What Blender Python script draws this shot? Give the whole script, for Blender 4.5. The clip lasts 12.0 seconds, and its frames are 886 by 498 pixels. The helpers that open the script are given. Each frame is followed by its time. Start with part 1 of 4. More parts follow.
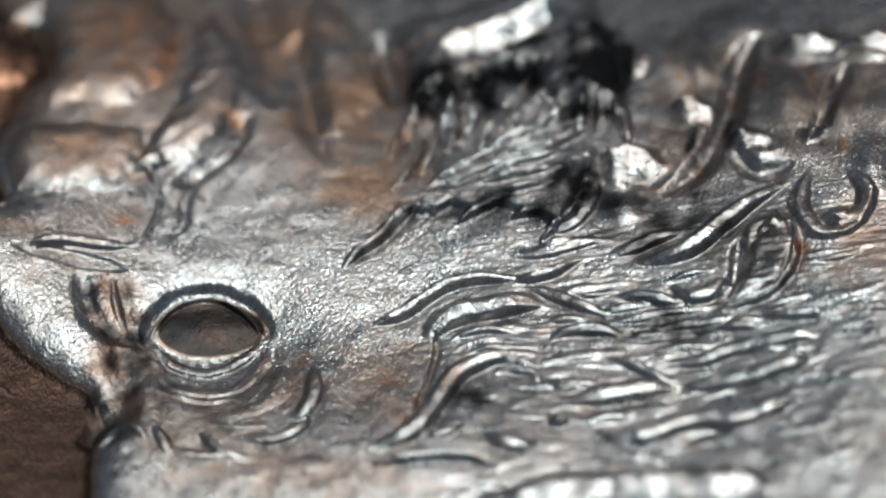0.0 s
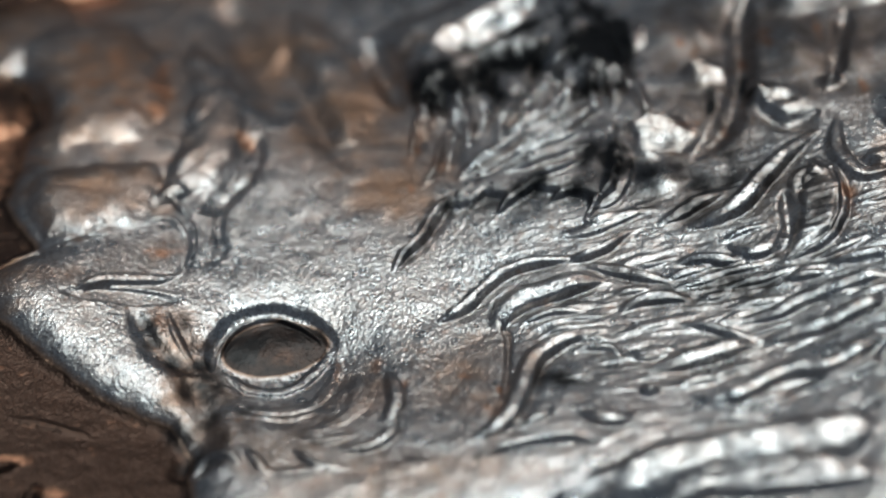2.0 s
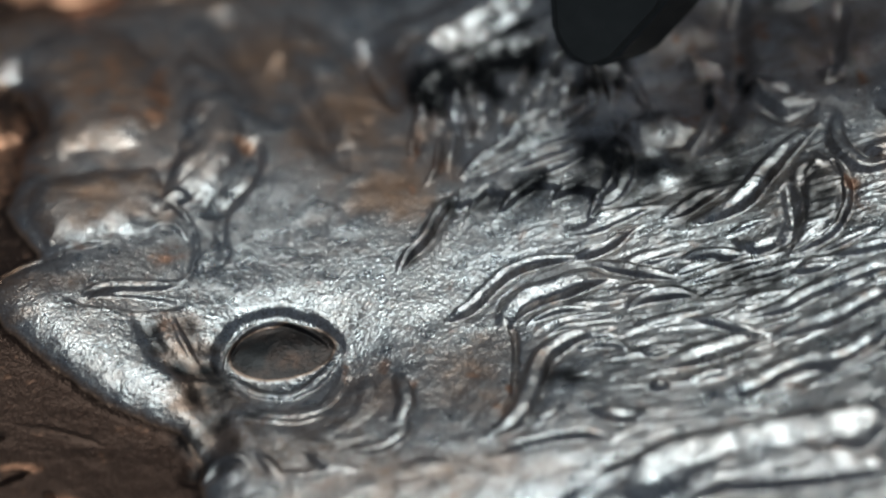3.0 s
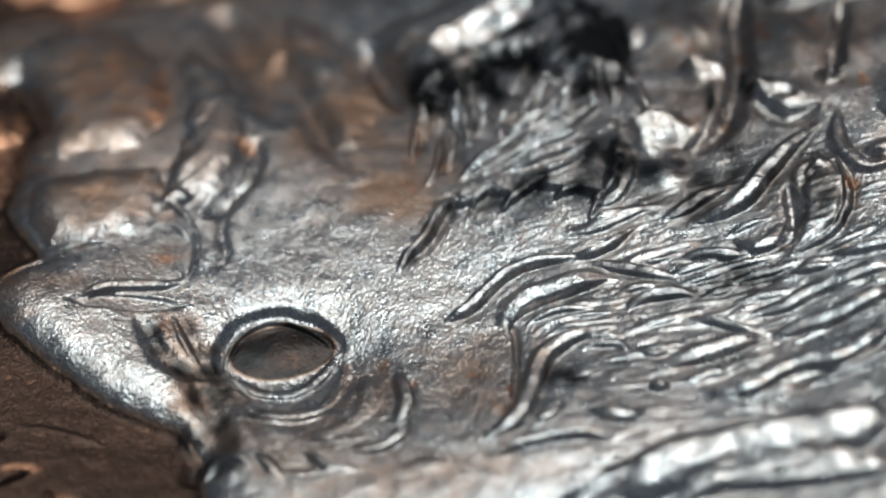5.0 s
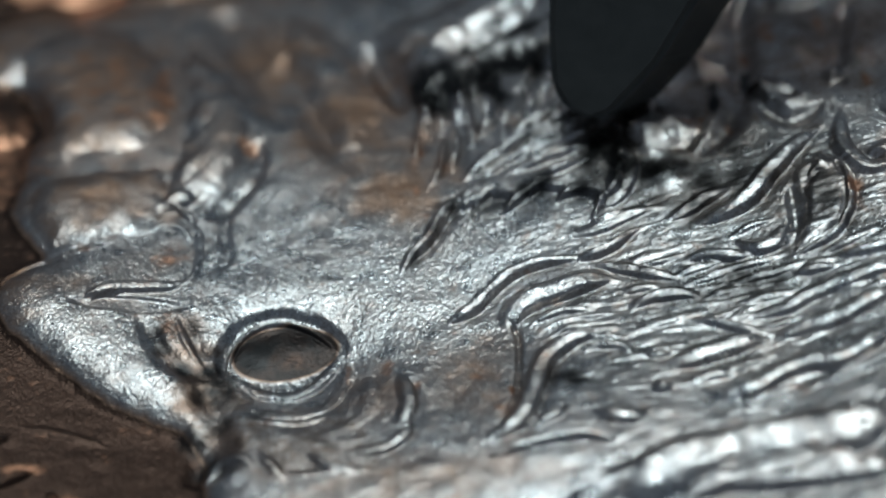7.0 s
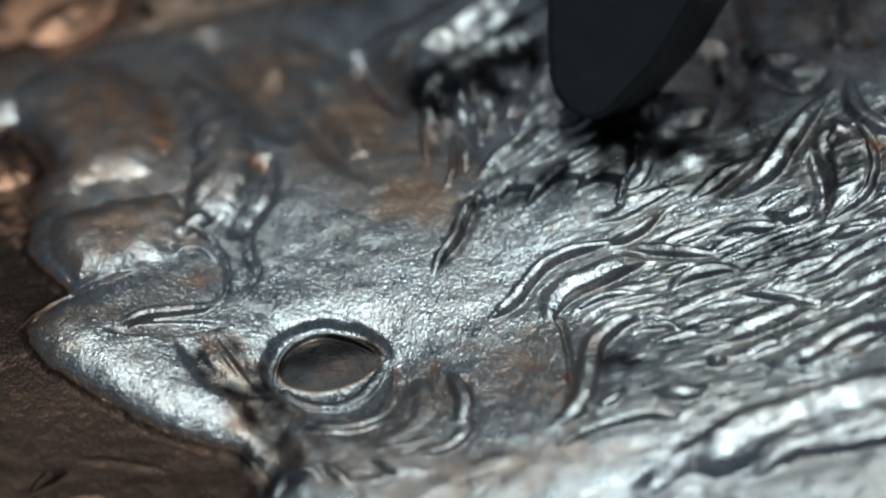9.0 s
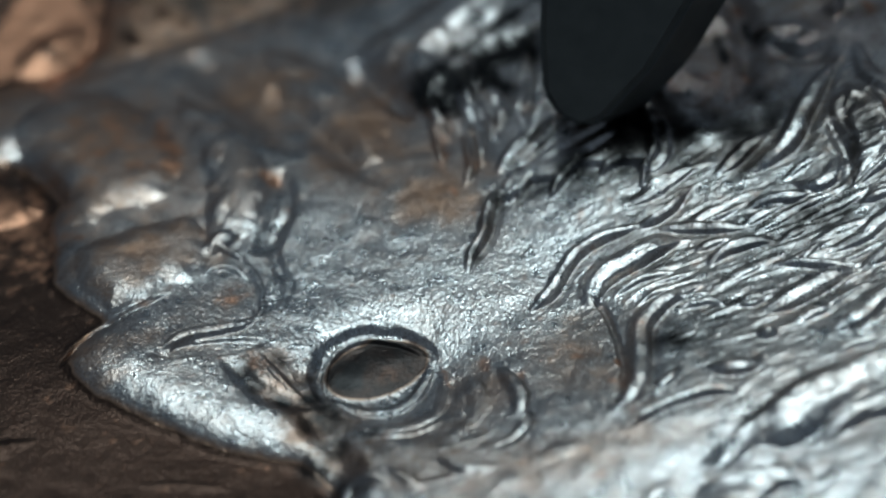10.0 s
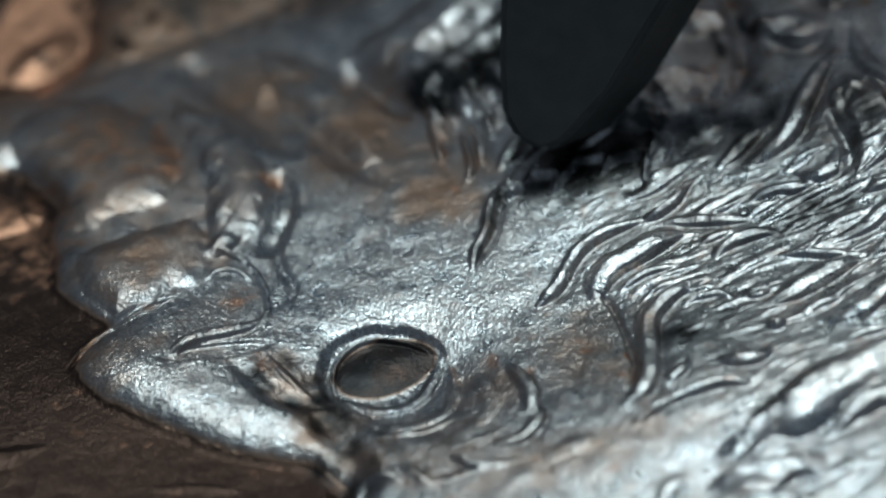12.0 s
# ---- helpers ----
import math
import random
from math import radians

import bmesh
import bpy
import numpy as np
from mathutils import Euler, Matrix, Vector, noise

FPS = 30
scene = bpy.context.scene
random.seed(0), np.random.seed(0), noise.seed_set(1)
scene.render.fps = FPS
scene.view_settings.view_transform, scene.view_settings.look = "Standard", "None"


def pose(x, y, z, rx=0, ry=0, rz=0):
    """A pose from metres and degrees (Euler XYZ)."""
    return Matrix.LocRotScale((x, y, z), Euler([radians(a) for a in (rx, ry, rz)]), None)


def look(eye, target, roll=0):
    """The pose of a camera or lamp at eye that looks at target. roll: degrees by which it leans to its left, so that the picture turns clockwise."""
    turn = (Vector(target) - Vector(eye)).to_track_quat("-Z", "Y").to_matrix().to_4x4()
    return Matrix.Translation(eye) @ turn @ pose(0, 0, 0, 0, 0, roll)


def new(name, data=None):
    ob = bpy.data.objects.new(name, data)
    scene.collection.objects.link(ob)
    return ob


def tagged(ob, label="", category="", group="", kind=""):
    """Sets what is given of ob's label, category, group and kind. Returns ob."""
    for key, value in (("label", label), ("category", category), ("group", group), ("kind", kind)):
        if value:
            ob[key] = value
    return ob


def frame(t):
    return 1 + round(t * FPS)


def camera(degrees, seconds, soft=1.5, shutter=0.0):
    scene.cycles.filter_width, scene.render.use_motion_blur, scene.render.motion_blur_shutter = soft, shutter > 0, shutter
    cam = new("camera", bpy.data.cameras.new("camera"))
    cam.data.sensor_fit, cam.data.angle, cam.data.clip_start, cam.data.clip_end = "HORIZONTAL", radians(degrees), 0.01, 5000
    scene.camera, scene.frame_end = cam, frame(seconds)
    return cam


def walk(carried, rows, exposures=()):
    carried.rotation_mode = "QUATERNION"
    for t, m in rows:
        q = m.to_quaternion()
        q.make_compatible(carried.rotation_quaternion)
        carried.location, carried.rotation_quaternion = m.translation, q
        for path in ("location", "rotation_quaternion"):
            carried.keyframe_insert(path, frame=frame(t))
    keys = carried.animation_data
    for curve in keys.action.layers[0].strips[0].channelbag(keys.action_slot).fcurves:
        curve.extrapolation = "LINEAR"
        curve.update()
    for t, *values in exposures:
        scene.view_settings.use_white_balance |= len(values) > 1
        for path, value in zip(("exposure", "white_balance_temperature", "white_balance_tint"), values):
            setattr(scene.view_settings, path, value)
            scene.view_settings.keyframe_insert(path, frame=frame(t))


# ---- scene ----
# Everything is laid out in millimetres and scaled to metres.
MM = 0.001
TILT, LENS = 40.76, 8.0
REACH = 2.5 / math.tan(radians(LENS / 2))
TOP = 2.8        # height of the coin's mean surface above the table
cam = camera(LENS, 12.0, soft=2.5)
EYE = Vector((0, -REACH * math.sin(radians(TILT)), REACH * math.cos(radians(TILT)) + TOP)) * MM
VIEW = pose(EYE.x, EYE.y, EYE.z, TILT, 0, 0)
walk(cam, [(0.0, VIEW), (12.0, VIEW)], exposures=[(0.0, -0.03, 6400, 8), (1.0, -0.05, 6350, 8), (2.0, -0.15, 6350, 8), (5.0, -0.06, 6350, 8), (5.6, -0.02, 6250, 6), (6.7, -0.02, 6200, 6), (8.3, -0.06, 6050, 3), (12.0, -0.07, 5950, 2)])
cam.data.dof.use_dof = True
cam.data.dof.focus_distance = (REACH - 0.25) * MM
cam.data.dof.aperture_fstop = 190

# ---- light: a white lamp high behind the coin, a warm one low behind it, dim room ----
world = bpy.data.worlds.new("dim_room")
scene.world = world
world.use_nodes = True
world.node_tree.nodes["Background"].inputs[0].default_value = (0.66, 0.80, 1.0, 1)
world.node_tree.nodes["Background"].inputs[1].default_value = 0.14


def area_lamp(name, place, target, size, watts, colour):
    data = bpy.data.lights.new(name, "AREA")
    data.shape, data.size, data.energy, data.color = "DISK", size * MM, watts, colour
    lamp = new(name, data)
    lamp.matrix_world = look(Vector(place) * MM, Vector(target) * MM)
    return lamp


area_lamp("white_lamp", (-1, 23, 58), (0, 0, TOP), 26, 0.0172, (0.84, 0.97, 1.0))
area_lamp("warm_lamp", (9, 78, 113), (0, 0, TOP), 32, 0.0120, (1.0, 0.64, 0.44))


# ---- materials ----
def material(name):
    m = bpy.data.materials.new(name)
    m.use_nodes = True
    t = m.node_tree
    return m, t.nodes, t.links, t.nodes["Principled BSDF"]


def noise_node(nodes, links, vector, scale, detail=4.0, rough=0.6):
    n = nodes.new("ShaderNodeTexNoise")
    n.inputs["Scale"].default_value, n.inputs["Detail"].default_value, n.inputs["Roughness"].default_value = scale, detail, rough
    links.new(vector, n.inputs["Vector"])
    return n.outputs["Fac"]


def ramp(nodes, links, fac, a, b, lo=0.0, hi=1.0):
    n = nodes.new("ShaderNodeMapRange")
    for i, v in zip(("From Min", "From Max", "To Min", "To Max"), (a, b, lo, hi)):
        n.inputs[i].default_value = v
    links.new(fac, n.inputs["Value"])
    return n.outputs["Result"]


def mix(nodes, links, fac, a, b):
    n = nodes.new("ShaderNodeMix")
    n.data_type = "RGBA"
    links.new(fac, n.inputs["Factor"])
    for i, v in ((6, a), (7, b)):
        if isinstance(v, tuple):
            n.inputs[i].default_value = (*v, 1)
        else:
            links.new(v, n.inputs[i])
    return n.outputs[2]


def maths(nodes, links, op, a, b):
    n = nodes.new("ShaderNodeMath")
    n.operation = op
    for i, v in enumerate((a, b)):
        if isinstance(v, float):
            n.inputs[i].default_value = v
        else:
            links.new(v, n.inputs[i])
    return n.outputs[0]


def coin_metal():
    """Frosted, worn white metal with brown tarnish, bare copper, dark toning and painted shade where the stains are."""
    m, nodes, links, bsdf = material("worn_coin_metal")
    where = nodes.new("ShaderNodeTexCoord").outputs["Object"]
    fine = noise_node(nodes, links, where, 90000, 2)
    mid = noise_node(nodes, links, where, 9000, 5)
    broad = noise_node(nodes, links, where, 1500, 5)
    tarnish, copper = nodes.new("ShaderNodeAttribute"), nodes.new("ShaderNodeAttribute")
    tarnish.attribute_name, copper.attribute_name = "patina_warmth", "copper"
    toning_shade = nodes.new("ShaderNodeAttribute")
    toning_shade.attribute_name = "toning_shade"
    worn = maths(nodes, links, "ADD", tarnish.outputs["Fac"], ramp(nodes, links, mid, 0.3, 0.7, -0.12, 0.12))
    worn = ramp(nodes, links, worn, 0.0, 0.85)
    bare = maths(nodes, links, "ADD", copper.outputs["Fac"], ramp(nodes, links, mid, 0.3, 0.7, -0.4, 0.4))
    bare = ramp(nodes, links, bare, 0.25, 0.8)
    white = mix(nodes, links, ramp(nodes, links, broad, 0.3, 0.7), (0.47, 0.455, 0.44), (0.60, 0.595, 0.59))
    white = mix(nodes, links, ramp(nodes, links, mid, 0.35, 0.5, 0.35, 0.0), white, (0.22, 0.20, 0.19))
    speck = noise_node(nodes, links, where, 38000, 3)
    white = mix(nodes, links, ramp(nodes, links, speck, 0.38, 0.52, 0.6, 0.0), white, (0.20, 0.175, 0.16))
    white = mix(nodes, links, ramp(nodes, links, fine, 0.36, 0.5, 0.55, 0.0), white, (0.24, 0.22, 0.21))
    white = mix(nodes, links, ramp(nodes, links, fine, 0.52, 0.66, 0.0, 0.6), white, (0.86, 0.87, 0.88))
    brown = mix(nodes, links, broad, (0.30, 0.178, 0.115), (0.48, 0.295, 0.20))
    brown = mix(nodes, links, ramp(nodes, links, tarnish.outputs["Fac"], 0.85, 1.0), brown, (0.066, 0.040, 0.030))
    colour = mix(nodes, links, worn, white, brown)
    colour = mix(nodes, links, bare, colour, (0.50, 0.25, 0.15))
    # dark layer: toning and painted shade share one colour
    black = ramp(nodes, links, maths(nodes, links, "ADD", toning_shade.outputs["Fac"], ramp(nodes, links, mid, 0.3, 0.7, -0.2, 0.2)), 0.1, 0.9)
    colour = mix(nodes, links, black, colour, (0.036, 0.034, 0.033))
    links.new(colour, bsdf.inputs["Base Color"])
    bsdf.inputs["Metallic"].default_value = 1.0
    gloss = ramp(nodes, links, mid, 0.3, 0.7, 0.24, 0.33)
    links.new(maths(nodes, links, "ADD", gloss, maths(nodes, links, "MULTIPLY", worn, 0.12)), bsdf.inputs["Roughness"])
    bump = nodes.new("ShaderNodeBump")
    bump.inputs["Strength"].default_value, bump.inputs["Distance"].default_value = 0.9, 2.2e-6
    links.new(fine, bump.inputs["Height"])
    links.new(bump.outputs[0], bsdf.inputs["Normal"])
    return m


def plain(name, a, b, scale, rough, metal=0.0, relief=1e-5):
    m, nodes, links, bsdf = material(name)
    where = nodes.new("ShaderNodeTexCoord").outputs["Object"]
    n = noise_node(nodes, links, where, scale, 6)
    links.new(mix(nodes, links, ramp(nodes, links, n, 0.3, 0.7), a, b), bsdf.inputs["Base Color"])
    bsdf.inputs["Roughness"].default_value, bsdf.inputs["Metallic"].default_value = rough, metal
    bump = nodes.new("ShaderNodeBump")
    bump.inputs["Strength"].default_value, bump.inputs["Distance"].default_value = 0.4, relief
    links.new(n, bump.inputs["Height"])
    links.new(bump.outputs[0], bsdf.inputs["Normal"])
    return m


METAL = coin_metal()
BLACK = plain("black_plastic", (0.040, 0.041, 0.038), (0.058, 0.058, 0.054), 6000, 0.55)
TABLE = plain("dark_table", (0.05, 0.045, 0.04), (0.08, 0.07, 0.06), 120, 0.6, 0.0, 1e-4)


def part(name, bm, mat, parent, label=""):
    data = bpy.data.meshes.new(name)
    bm.to_mesh(data)
    bm.free()
    data.materials.append(mat)
    ob = new(name, data)
    ob.parent = parent
    return tagged(ob, label)


# ---- the table ----
def table_top():
    bm = bmesh.new()
    bmesh.ops.create_cube(bm, size=1, matrix=Matrix.Translation((0, 0.1, -0.0103)) @ Matrix.Diagonal((0.9, 0.9, 0.02, 1)))
    bmesh.ops.bevel(bm, geom=bm.edges[:], offset=0.003, segments=2, affect="EDGES")
    tagged(part("table", bm, TABLE, None), "dark matt table top under the coin", "table", kind="structure")


table_top()

# ---- the coin's relief as one height map, in millimetres of the coin ----
STEP = 0.0055
X0, X1, Y0, Y1 = -4.12, 2.88, -3.22, 4.15
xs, ys = np.arange(X0, X1, STEP), np.arange(Y0, Y1, STEP)
GX, GY = np.meshgrid(xs, ys)
NY, NX = GX.shape
across, along = 3.2 * np.tanh(GX / 3.2), 3.0 * np.tanh(GY / 3.0)
dome = -0.0338 + 0.1189 * across - 0.138 * along + 0.0421 * across ** 2 - 0.0059 * across * along + 0.0034 * along ** 2
dome -= 0.042 * np.clip(GY - 0.4, 0, 2.4) ** 2
# broad swells and dips of the head
for cx, cy, h in [(-0.55, -0.13, 0.022), (-0.38, -0.51, -0.02), (-1.6, -0.52, -0.01), (-2.34, 0.07, 0.011), (-0.01, -0.61, -0.016), (-0.68, -0.92, -0.014), (1.98, 0.25, 0.028), (-2.07, 1.41, 0.01), (-0.33, 1.51, -0.036), (-0.36, -1.72, 0.055), (0.31, -1.75, 0.009), (-1.62, 0.76, -0.034), (-2.76, 0.25, 0.041), (-1.84, -1.13, -0.029), (-0.97, -0.44, -0.005), (0.4, 0.23, 0.047), (1.37, -1.21, -0.073), (0.57, -1.77, 0.014), (0.45, -2.13, -0.007), (-1.25, 1.17, 0.036), (-2.62, 0.98, -0.023)]:
    dome += h * np.exp(-((GX - cx) ** 2 + (GY - cy) ** 2) / 0.65 ** 2)
low = np.zeros_like(GX)       # plates, swells and hollows, added up
high = np.zeros_like(GX)      # ridges, the highest wins
deep = np.zeros_like(GX)      # troughs, the deepest wins
owner = np.zeros(GX.shape, int)
# the third layer also paints shade in gaps and recesses
stains = {"patina_warmth": np.zeros_like(GX), "copper": np.zeros_like(GX), "toning_shade": np.zeros_like(GX)}
pieces = [("head", "worn silvery relief of a bird's head, finely frosted")]


def window(x0, x1, y0, y1):
    i0, i1 = max(0, int((y0 - Y0) / STEP)), min(NY, int((y1 - Y0) / STEP) + 2)
    j0, j1 = max(0, int((x0 - X0) / STEP)), min(NX, int((x1 - X0) / STEP) + 2)
    return (slice(i0, i1), slice(j0, j1)) if i1 > i0 and j1 > j0 else None


def curve(points, per=7):
    """A smooth line through the points."""
    p = np.array(points)
    p = np.vstack([2 * p[0] - p[1], p, 2 * p[-1] - p[-2]])
    u = np.linspace(0, 1, per, endpoint=False)[:, None]
    bits = [0.5 * (2 * b + (c - a) * u + (2 * a - 5 * b + 4 * c - d) * u ** 2 + (3 * b - a - 3 * c + d) * u ** 3)
            for a, b, c, d in zip(p, p[1:], p[2:], p[3:])]
    return np.vstack(bits + [p[-2][None]])


def near(points, reach):
    """Window round a line, signed distance from it (left side plus) and the way along it from 0 to 1."""
    line = curve(points)
    w = window(line[:, 0].min() - reach, line[:, 0].max() + reach, line[:, 1].min() - reach, line[:, 1].max() + reach)
    if w is None:
        return None, None, None
    x, y = GX[w], GY[w]
    seg = np.diff(line, axis=0)
    size = np.hypot(seg[:, 0], seg[:, 1]) + 1e-9
    start = np.concatenate([[0], np.cumsum(size)])
    best, side, way = np.full(x.shape, 1e9), np.ones(x.shape), np.zeros(x.shape)
    for (px, py), (sx, sy), s, a in zip(line, seg, size, start):
        k = np.clip(((x - px) * sx + (y - py) * sy) / s ** 2, 0, 1)
        dx, dy = x - px - k * sx, y - py - k * sy
        d = np.hypot(dx, dy)
        m = d < best
        best = np.where(m, d, best)
        side = np.where(m, np.sign(sx * dy - sy * dx), side)
        way = np.where(m, (a + k * s) / start[-1], way)
    return w, best * side, way


def ends(way, a, b):
    return np.sin(np.pi / 2 * np.clip(way / a, 0, 1)) ** 0.8 * np.sin(np.pi / 2 * np.clip((1 - way) / b, 0, 1)) ** 0.8


wobble = wobble2 = drift = nicks = None


def ridge(name, points, left, right, height, a=0.25, b=0.25, label=""):
    """A raised strand: it rises softly on its left side, over `left` mm, and drops over `right` mm on its other side."""
    w, d, way = near(points, 1.3 * (left + right))
    if w is None:
        return
    e = ends(way, a, b)
    rough = 1 + 0.08 * wobble[w]
    d = d + 0.004 * wobble2[w]
    k = np.where(d > 0, d / (left * e * rough + 1e-6), -d / (1.7 * right * e * rough + 1e-6))
    k = np.clip(k, 0, 1)
    h = height * e * np.where(d > 0, 0.5 + 0.5 * np.cos(np.pi * k), (1 - k ** 2.2)) * (1 + 0.03 * wobble[w])
    win = (h > high[w]) & (h > 0.0)
    pieces.append((name, label))
    own = owner[w]
    own[win & (h > 0.12 * height)] = len(pieces) - 1
    high[w] = np.maximum(high[w], h)


def lock(name, points, left, right, height, a=0.25, b=0.25, label="", lean=0.18):
    """A feather lock: it swells over `left` mm to a rounded edge, drops steeply over `right` mm and leaves a shallow trough at its foot."""
    w, d, way = near(points, 1.2 * left + 3.5 * right)
    if w is None:
        return
    e = ends(way, a, b) ** 1.5
    wide = 0.15 + 0.85 * e
    d = d + 0.0018 * wobble2[w]
    over = np.clip(d / (left * (0.45 + 0.55 * e)), 0, 1)
    back = np.clip((over - 0.45) / 0.55, 0, 1)
    face = 1 - lean + lean * np.sin(np.pi / 2 * np.clip(over / 0.45, 0, 1))
    k = -d / (1.05 * right * wide)
    drop = 1 - lean - (1.2 - lean) * np.clip(k, 0, 1) ** 1.7
    foot = -0.20 * (1 - np.clip((k - 1) / 2.2, 0, 1)) ** 1.5
    v = np.where(d > 0, np.where(over > 0.45, (1 - back) ** 2 * (1 + 2 * back), face), np.where(k < 1, drop, foot))
    v *= height * e * (1 + 0.05 * wobble[w])
    pieces.append((name, label))
    own = owner[w]
    own[(d < 0.7 * left) & (d > -1.2 * right) & (e > 0.15)] = len(pieces) - 1
    high[w] = np.maximum(high[w], v)
    deep[w] = np.minimum(deep[w], v)


def groove(points, width, depth, a=0.25, b=0.25):
    w, d, way = near(points, 1.5 * width)
    if w is None:
        return
    e = ends(way, a, b)
    k = np.clip(np.abs(d + 0.003 * wobble2[w]) / (width * (0.3 + 0.7 * e)), 0, 1)
    low[w] -= depth * e * (0.5 + 0.5 * np.cos(np.pi * k))


def outline_distance(outline, x, y):
    """Distance from a closed outline, plus inside it."""
    p = np.array(outline)
    best, inside = np.full(x.shape, 1e9), np.zeros(x.shape, bool)
    for (ax, ay), (bx, by) in zip(p, np.roll(p, -1, 0)):
        sx, sy = bx - ax, by - ay
        k = np.clip(((x - ax) * sx + (y - ay) * sy) / (sx * sx + sy * sy + 1e-12), 0, 1)
        best = np.minimum(best, np.hypot(x - ax - k * sx, y - ay - k * sy))
        inside ^= ((ay > y) != (by > y)) & (x < sx * (y - ay) / (sy if abs(sy) > 1e-9 else 1e-9) + ax)
    return np.where(inside, best, -best)


def plate(name, points, edge, height, label=""):
    """A raised or sunken area with an outline and an edge of some width."""
    p = np.array(points)
    w = window(p[:, 0].min() - edge, p[:, 0].max() + edge, p[:, 1].min() - edge, p[:, 1].max() + edge)
    x, y = GX[w], GY[w]
    d = outline_distance(points, x, y) + 0.006 * wobble2[w]
    k = np.clip(d / edge + 0.5, 0, 1)
    if height < 0:
        k = np.clip(d / edge + 1, 0, 1)
        low[w] += height * (0.55 * k ** 2.2 + 0.45 * np.clip((k - 0.8) / 0.2, 0, 1) ** 2)
    else:
        low[w] += height * (1 - (1 - np.clip(d / edge, 0, 1)) ** 2.2)
    k = d / edge + 0.5
    pieces.append((name, label))
    own = owner[w]
    own[k > 0.5] = len(pieces) - 1


def field_edge(outline, label):
    """The sunken field: the head rounds off towards its outline and drops to the field in a steep wall."""
    d = outline_distance(outline, GX, GY) + 0.003 * wobble2
    soft = np.clip((d + 0.45) / 0.45, 0, 1)
    wall = np.clip(d / 0.10, 0, 1)
    low[:] -= 0.080 * soft ** 4 + 0.045 * wall * (2 - wall)
    stains["patina_warmth"][:] = np.maximum(stains["patina_warmth"], np.clip(d / 0.06 + 0.3, 0, 1))
    pieces.append(("field", label))
    owner[d > 0.04] = len(pieces) - 1


def facet(name, points, edge, rise_x, rise_y, lift, label=""):
    """A worn, nearly flat face with an outline and its own slope."""
    p = np.array(points)
    w = window(p[:, 0].min() - edge, p[:, 0].max() + edge, p[:, 1].min() - edge, p[:, 1].max() + edge)
    if w is None:
        return
    x, y = GX[w], GY[w]
    d = outline_distance(points, x, y) + 0.012 * wobble[w] + 0.006 * wobble2[w]
    k = np.clip(d / edge + 0.5, 0, 1)
    k = k * k * (3 - 2 * k)
    cx, cy = p.mean(0)
    level = dome[int((cy - Y0) / STEP), int((cx - X0) / STEP)] + lift
    plane = level + rise_x * (x - cx) + rise_y * (y - cy) + 0.005 * wobble[w] + 0.002 * wobble2[w]
    low[w] = low[w] * (1 - k) + (plane - dome[w]) * k
    high[w] *= 1 - k
    deep[w] *= 1 - k
    pieces.append((name, label))
    own = owner[w]
    own[k > 0.6] = len(pieces) - 1


def oval(place, rx, ry, turn, reach):
    r = reach * max(rx, ry)
    w = window(place[0] - r, place[0] + r, place[1] - r, place[1] + r)
    if w is None:
        return None, None
    x, y = GX[w] - place[0], GY[w] - place[1]
    c, s = math.cos(radians(turn)), math.sin(radians(turn))
    return w, np.hypot((c * x + s * y) / rx, (c * y - s * x) / ry)


def bump(name, place, rx, ry, height, turn=0, label=""):
    w, k = oval(place, rx, ry, turn, 1.6)
    if w is None:
        return
    k = np.maximum(k + 0.015 * wobble[w], 0)
    if name:
        low[w] += height * np.clip(1 - k ** 2, 0, 1) ** 1.4
        pieces.append((name, label))
        own = owner[w]
        own[k < 0.98] = len(pieces) - 1
    else:
        k = np.clip(k / 1.5, 0, 1)
        low[w] += height * (0.5 + 0.5 * np.cos(np.pi * k))


def hollow(place, rx, ry, depth, turn=0, lean=0.0, ramp_width=0.24):
    """A sharp-edged oval hollow whose floor rises or falls across it."""
    w, k = oval(place, rx, ry, turn, 1.6)
    m = np.clip((1 + ramp_width - k) / ramp_width, 0, 1)
    low[w] -= m * m * (3 - 2 * m) * (depth + lean * (GY[w] - place[1]))


def stain(kind, place, rx, ry, amount, turn=0, crisp=False):
    w, k = oval(place, rx, ry, turn, 2.2)
    if w is None:
        return
    k = np.clip((k + (0.35 if kind == "toning_shade" else 0.2) * wobble[w] + 0.13 * drift[w]) / 1.5, 0, 1)
    if crisp:
        k = np.clip((oval(place, rx, ry, turn, 2.2)[1] + 0.04 * wobble[w] - 0.9) / 0.2, 0, 1)
    stains[kind][w] = np.maximum(stains[kind][w], amount * (0.5 + 0.5 * np.cos(np.pi * k)))


def smooth(a, n):
    """Box blur, n cells wide, three times."""
    for _ in range(3):
        for axis in (0, 1):
            c = np.cumsum(np.concatenate([np.repeat(a.take([0], axis), n, axis), a, np.repeat(a.take([-1], axis), n, axis)], axis), axis)
            k = a.shape[axis]
            a = (c.take(range(2 * n - 1, 2 * n - 1 + k), axis) - c.take(range(n - 1, n - 1 + k), axis)) / n
    return a


def cloud(n):
    a = smooth(np.random.standard_normal(GX.shape), n)
    return a / a.std()


wobble, wobble2, drift, nicks = cloud(14), cloud(8), cloud(43), cloud(4)

